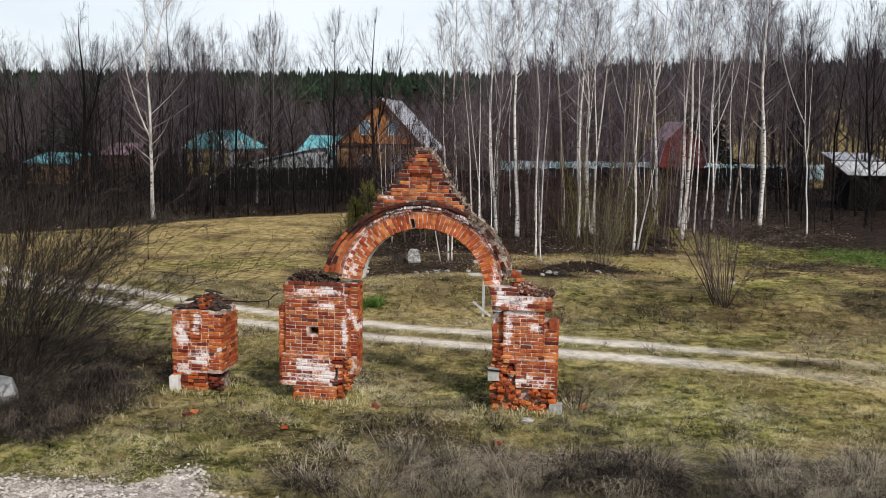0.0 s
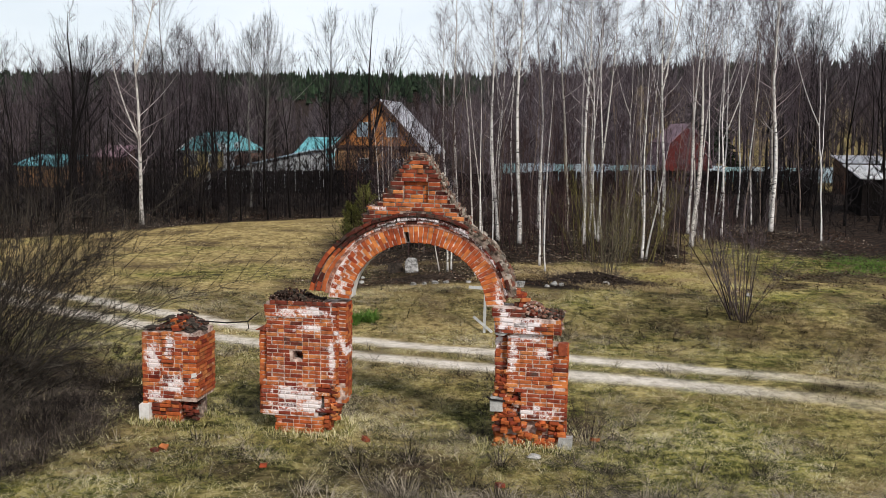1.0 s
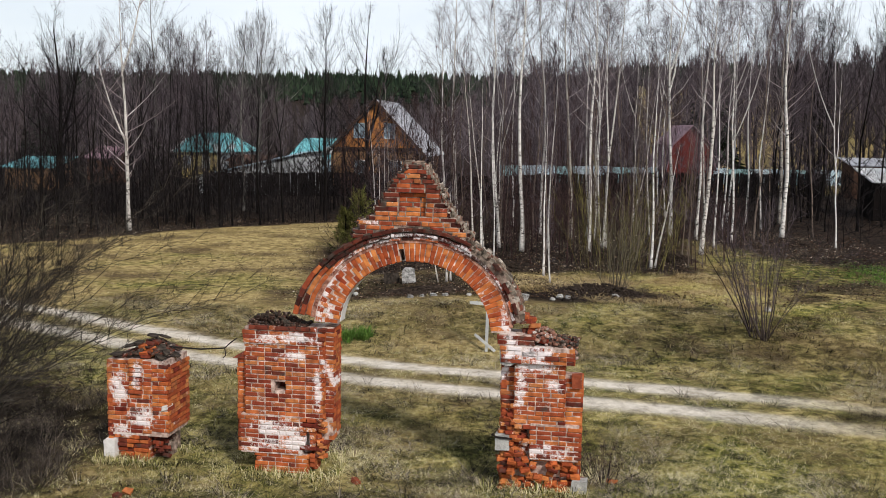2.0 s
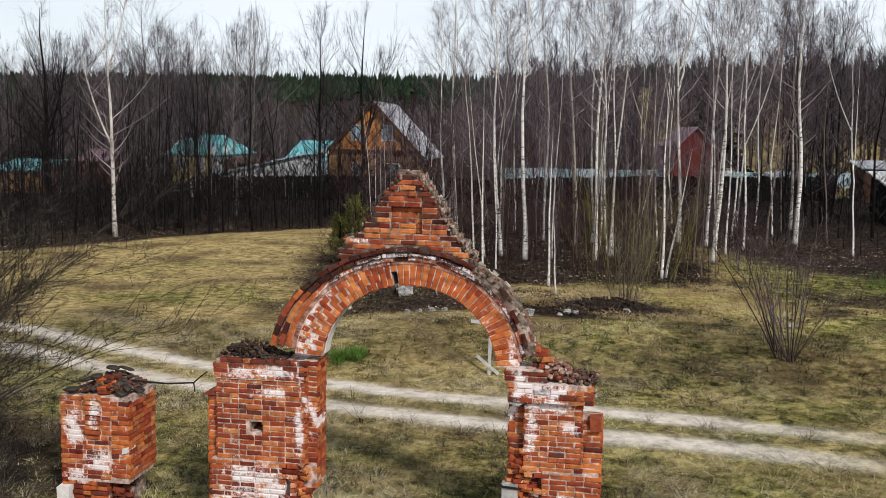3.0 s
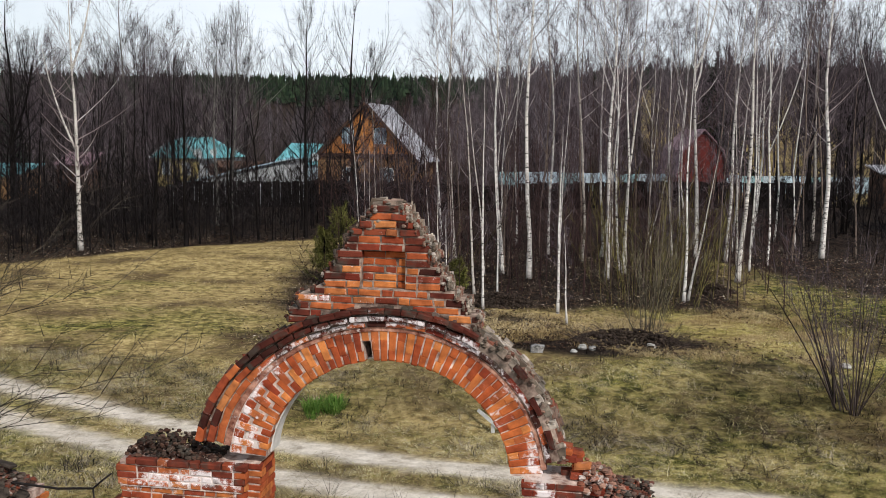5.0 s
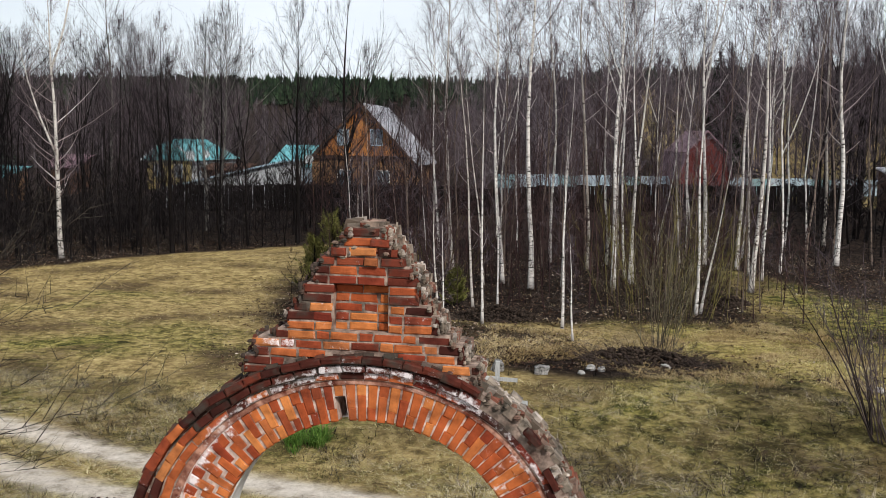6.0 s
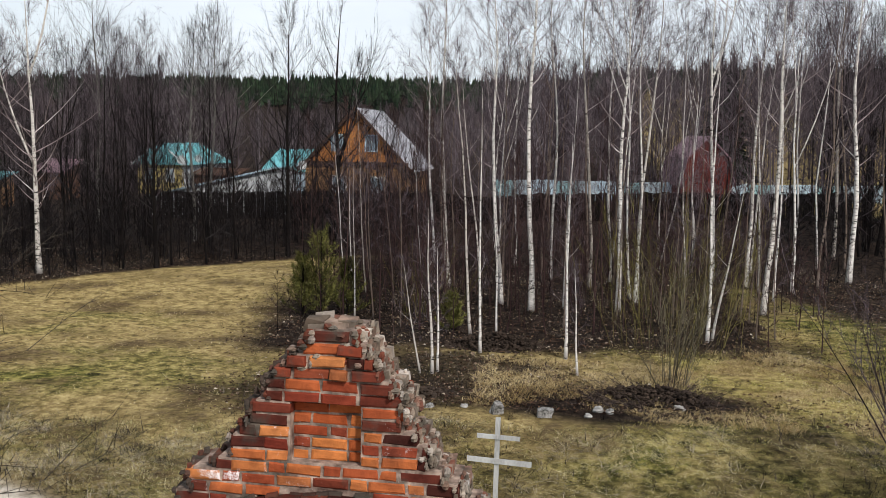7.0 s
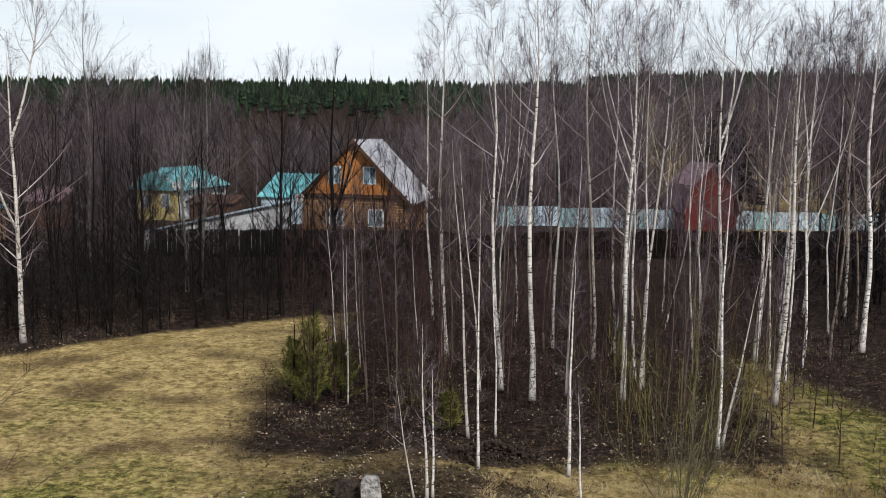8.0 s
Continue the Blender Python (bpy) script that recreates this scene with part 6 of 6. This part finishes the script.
def headstone(x, y, w, d, h, mat, label, tilt, turn, seed):
    """A rough block with worn shoulders."""
    g, s = random.Random(seed), Shape()
    out = [(-w / 2, -0.2), (w / 2, -0.2), (w / 2 * 1.02, h * 0.45), (w / 2 * 0.96, h * 0.8), (w / 2 * 0.7, h * 0.97), (-w / 2 * 0.45, h), (-w / 2 * 0.88, h * 0.88), (-w / 2, h * 0.5)]
    out = [(a + g.uniform(-0.03, 0.03), b + g.uniform(-0.03, 0.03)) for a, b in out]
    s.prism(out, d, Matrix.Translation((0, -d / 2, 0)))
    ob = new("gravestone", s.mesh("gravestone", mat))
    ob.matrix_basis = pose(x, y, ground_z(x, y), tilt, tilt * 0.5, turn)
    return tagged(ob, label, "gravestone", "gravestones")


headstone(-6.1, 40.7, 0.52, 0.35, 0.62, M_GRAVE, "pale leaning gravestone block under the birches", -14, 14, 1)
headstone(-6.9, 41.0, 0.50, 0.40, 0.42, M_SLATE, "dark mossy gravestone block", -6, -20, 2)
headstone(-2.40, 36.6, 0.26, 0.2, 0.30, M_GRAVE, "small weathered grey headstone leaning in dry grass", 18, 30, 3)
headstone(-1.25, 36.6, 0.34, 0.22, 0.22, M_GRAVE, "low grey stump of a headstone", 6, 8, 4)
for i, (x, y, w) in enumerate(((-5.25, 36.7, 0.34), (-4.85, 36.8, 0.26), (-4.45, 36.9, 0.4), (-4.05, 36.9, 0.34))):
    s = Shape()
    s.stone((0, 0, 0.02), (w * 0.45, 0.12, 0.15), random.Random(i), 7)
    ob = new("kerb_stone", s.mesh("kerb_stone", M_GRAVE))
    ob.matrix_basis = pose(x, y, ground_z(x, y) - 0.05, 3 * i, 4 - 3 * i, 9 * i - 12)
    tagged(ob, "broken pale kerb stone of an old grave plot", "stone", "kerb stones")
for i, (x, y, r) in enumerate(((-0.02, 37.2, 0.15), (0.25, 37.1, 0.13), (-0.25, 36.7, 0.10), (-7.7, 38.4, 0.13), (-8.0, 39.8, 0.10), (1.9, 37.6, 0.16), (6.9, 36.6, 0.14), (-3.2, 36.9, 0.10))):
    field_stone(x, y, r, r * 0.8, r * 0.7, M_STONE, "small white stone lying among dead stems", 20 + i)

# heaps of soil and rubble
for x, y, rx, ry, h, lab in ((1.3, 38.4, 1.7, 1.1, 0.42, "dark heap of soil, rubble and dead stems"), (-3.2, 44.2, 1.6, 1.0, 0.45, "low heap of dark leaf litter"), (-5.2, 38.2, 1.6, 0.7, 0.22, "low bank of dark soil round a grave plot"), (4.5, 49.0, 1.4, 1.0, 0.4, "mound of soil and leaves round birch roots")):
    s = Shape()
    g = random.Random(int(x * 10))
    for i in range(900):
        a, u = g.uniform(0, 6.28), g.random() ** 0.6
        px, py = x + rx * u * math.cos(a), y + ry * u * math.sin(a)
        e = g.uniform(0.015, 0.055)
        s.stone((px, py, ground_z(px, py) + h * (1 - u * u) * g.uniform(0.2, 0.9)), (e * 1.4, e * 1.3, e * 0.9), g, 5)
    tagged(part("soil_heap", s, M_SOIL), lab, "heap", "heaps", "stuff")


# ---------- grass ----------
def blades(name, label, n, spot, height, count, spread, width, lean, mat, seed, keep=None, fine=False):
    """Tufts of narrow tapering blades over the ground, as one mesh."""
    g = np.random.default_rng(seed)
    r = random.Random(seed)
    base = []
    while len(base) < n:
        x, y = spot(r)
        if keep is None or r.random() < keep(x, y):
            base.append((x, y, ground_z(x, y) - 0.02))
    base = np.repeat(np.array(base), count, axis=0)
    k = len(base)
    tuft = np.repeat(g.uniform(0.55, 1.45, n), count)
    ang, out = g.uniform(0, 6.283, k), g.uniform(0, spread, k)
    foot = base + np.stack([out * np.cos(ang), out * np.sin(ang), np.zeros(k)], 1)
    h = height * tuft * g.uniform(0.5, 1.2, k)
    tilt = lean * g.uniform(0.2, 1.3, k)
    turn = ang + g.uniform(-1.0, 1.0, k)
    d = np.stack([np.cos(turn), np.sin(turn), np.zeros(k)], 1)
    side = np.stack([-np.sin(turn), np.cos(turn), np.zeros(k)], 1) * (width * g.uniform(0.6, 1.4, k))[:, None]
    mid = foot + d * (0.45 * h * tilt)[:, None] + np.array([0, 0, 1.0]) * (0.62 * h)[:, None]
    tip = foot + d * (1.1 * h * tilt)[:, None] + np.array([0, 0, 1.0]) * (h * (1 - 0.35 * np.minimum(tilt, 1.5)))[:, None]
    if fine:
        v = np.stack([foot - side, foot + side, tip], 1).reshape(-1, 3)
        i = np.arange(k) * 3
        me = bpy.data.meshes.new(name)
        me.from_pydata(v.tolist(), [], np.stack([i, i + 1, i + 2], 1).tolist())
        me.materials.append(mat)
        return tagged(new(name, me), label, "grass", kind="stuff")
    v = np.stack([foot - side, foot + side, mid + side * 0.6, mid - side * 0.6, tip], 1).reshape(-1, 3)
    i = np.arange(k) * 5
    quad = np.stack([i, i + 1, i + 2, i + 3], 1).tolist()
    tri = np.stack([i + 3, i + 2, i + 4], 1).tolist()
    me = bpy.data.meshes.new(name)
    me.from_pydata(v.tolist(), [], quad + tri)
    me.materials.append(mat)
    return tagged(new(name, me), label, "grass", kind="stuff")


def open_ground(x, y):
    if 20.9 < y < 21.7 and (-5.5 < x < -3.7 or -0.5 < x < 1.0) or 20.95 < y < 22.0 and -8.25 < x < -6.95:
        return 0.0
    return max(0.0, 1 - 1.3 * road_mask(x, y)) * max(0.0, 1 - 1.2 * gravel_mask(x, y)) * (1 - 0.75 * litter_mask(x, y))


blades("meadow_grass", "short mixed green and dry grass", 26000, lambda r: (r.uniform(-17, 12), 13.8 + 22 * r.random() ** 1.4), 0.115, 16, 0.13, 0.0045, 1.8, M_GRASS, 1, open_ground, True)
blades("field_grass", "short dry grass of the far field", 11000, lambda r: (r.uniform(-34, 13), 34 + 28 * r.random()), 0.08, 8, 0.2, 0.008, 1.9, M_FIELD, 2, open_ground, True)
blades("dry_tufts", "tall dead grass tufts along the bank", 520, lambda r: (r.uniform(-3.5, 9.5), r.choice((r.gauss(16.6, 0.5), r.gauss(17.4, 0.6), r.gauss(18.3, 0.9)))), 0.44, 70, 0.2, 0.0048, 2.2, M_DEADGRASS, 3, lambda x, y: 1.0 if y < 17.0 + 0.25 * x + 0.8 * noise.noise((x, y, 1)) and noise.noise((x * 0.9, y * 0.9, 33.0)) > -0.02 else 0.05)
blades("straw_tufts", "pale straw grass between the graves", 1500, lambda r: (r.uniform(-3.2, 7.5), r.uniform(36.5, 46)), 0.13, 22, 0.2, 0.005, 1.6, M_STRAW, 4, lambda x, y: 1.0 if noise.noise((x * 0.45, y * 0.45, 21.0)) > (0.05 if x > 0.3 else -0.3) and (x > 2.5 or y < 42.5) else 0.02)
blades("verge_tufts", "flattened dead grass in the meadow", 1900, lambda r: (r.uniform(-16, 10), r.uniform(15, 36)), 0.26, 28, 0.2, 0.006, 1.9, M_DEADGRASS, 5, lambda x, y: open_ground(x, y) * (1.0 if noise.noise((x * 0.4, y * 0.4, 7.0)) > 0.05 else 0.15), True)
blades("left_tufts", "dark dead grass at the bush's foot", 900, lambda r: (r.uniform(-16, -7.2), r.uniform(16.6, 25)), 0.42, 40, 0.24, 0.006, 1.7, M_DARKDEAD, 6, lambda x, y: 1.0 if x < -8.6 - 0.22 * (y - 17) + 1.5 * noise.noise((x * 0.5, y * 0.5, 3)) else 0.0, True)
blades("pier_tufts", "grass growing along the foot of the brickwork", 260, lambda r: (r.choice((r.uniform(-8.4, -6.7), r.uniform(-5.7, -3.5), r.uniform(-0.7, 1.3))), r.choice((r.uniform(20.55, 20.9), r.uniform(21.6, 22.2)))), 0.2, 14, 0.1, 0.006, 1.0, M_GRASS, 7)
M_MOSS = grass_mat("mossy_grass", [(0.0, (0.075, 0.058, 0.018)), (0.35, (0.29, 0.255, 0.050)), (0.65, (0.56, 0.485, 0.125)), (0.95, (0.86, 0.76, 0.42))])
blades("moss_turf", "low yellow-green mossy turf by the graves", 9000, lambda r: (r.uniform(0.5, 9.5), r.uniform(35.0, 50.0)), 0.06, 12, 0.16, 0.0065, 1.9, M_MOSS, 11, lambda x, y: (1 - litter_mask(x, y)) * smooth_step(-0.25, 0.15, noise.noise((x * 0.3, y * 0.3, 15.0)) + 0.5 * smooth_step(4.5, 2.0, math.hypot(x - 4.8, (y - 41.0) * 0.7))), True)
blades("green_clump", "fresh green tuft in the meadow", 26, lambda r: (r.gauss(-5.9, 0.25), r.gauss(31.6, 0.2)), 0.3, 26, 0.14, 0.012, 0.9, M_GREEN, 8)
blades("green_patch", "patch of fresh green grass at the wood's edge", 700, lambda r: (r.gauss(14.0, 1.3), r.gauss(46.5, 1.6)), 0.16, 10, 0.2, 0.012, 1.2, M_GREEN, 10, None, True)
blades("leaf_litter_blades", "thin dead stems over the leaf litter", 8500, lambda r: (r.uniform(-40, 14), r.uniform(30, 66)), 0.24, 10, 0.4, 0.008, 1.7, M_DARKDEAD, 9, lambda x, y: 0.4 * litter_mask(x, y), True)


M_LEAF = grass_mat("fallen_leaf", [(0.0, (0.020, 0.011, 0.008)), (0.4, (0.055, 0.030, 0.020)), (0.7, (0.12, 0.070, 0.045)), (0.93, (0.27, 0.20, 0.145)), (1.0, (0.50, 0.43, 0.35))], 0.4)


def fallen_leaves(n, seed):
    """Curled dead leaves, each a bent pair of triangles, over the litter."""
    g, s = random.Random(seed), Shape()
    while n:
        x, y = g.uniform(-34, 16), 37 + 27 * g.random() ** 1.3
        if g.random() > litter_mask(x, y):
            continue
        n -= 1
        a, r, z = g.uniform(0, 6.28), g.uniform(0.03, 0.065), ground_z(x, y) + g.uniform(0.01, 0.06)
        c, e, k = r * math.cos(a), r * math.sin(a), len(s.v)
        s.v += [(x - c, y - e, z), (x - e * 0.7, y + c * 0.7, z + g.uniform(0, 0.05)), (x + c, y + e, z), (x + e * 0.7, y - c * 0.7, z + g.uniform(0, 0.05))]
        s.f += [(k, k + 2, k + 1), (k, k + 3, k + 2)]
    return tagged(part("fallen_leaves", s, M_LEAF), "dead brown leaves strewn under the trees", "leaves", kind="stuff")


fallen_leaves(20000, 12)


def gravel():
    g, s = random.Random(3), Shape()
    for i in range(9000):
        x, y = g.uniform(-11, -1.5), g.uniform(12.8, 17.2)
        if g.random() > gravel_mask(x, y):
            continue
        e = g.uniform(0.010, 0.034)
        s.stone((x, y, ground_z(x, y) + e * 0.3), (e * 1.3, e * 1.1, e * 0.8), g, 5)
    return tagged(part("gravel", s, M_GRAVEL), "pale crushed stone at the roadside", "gravel", kind="stuff")


gravel()
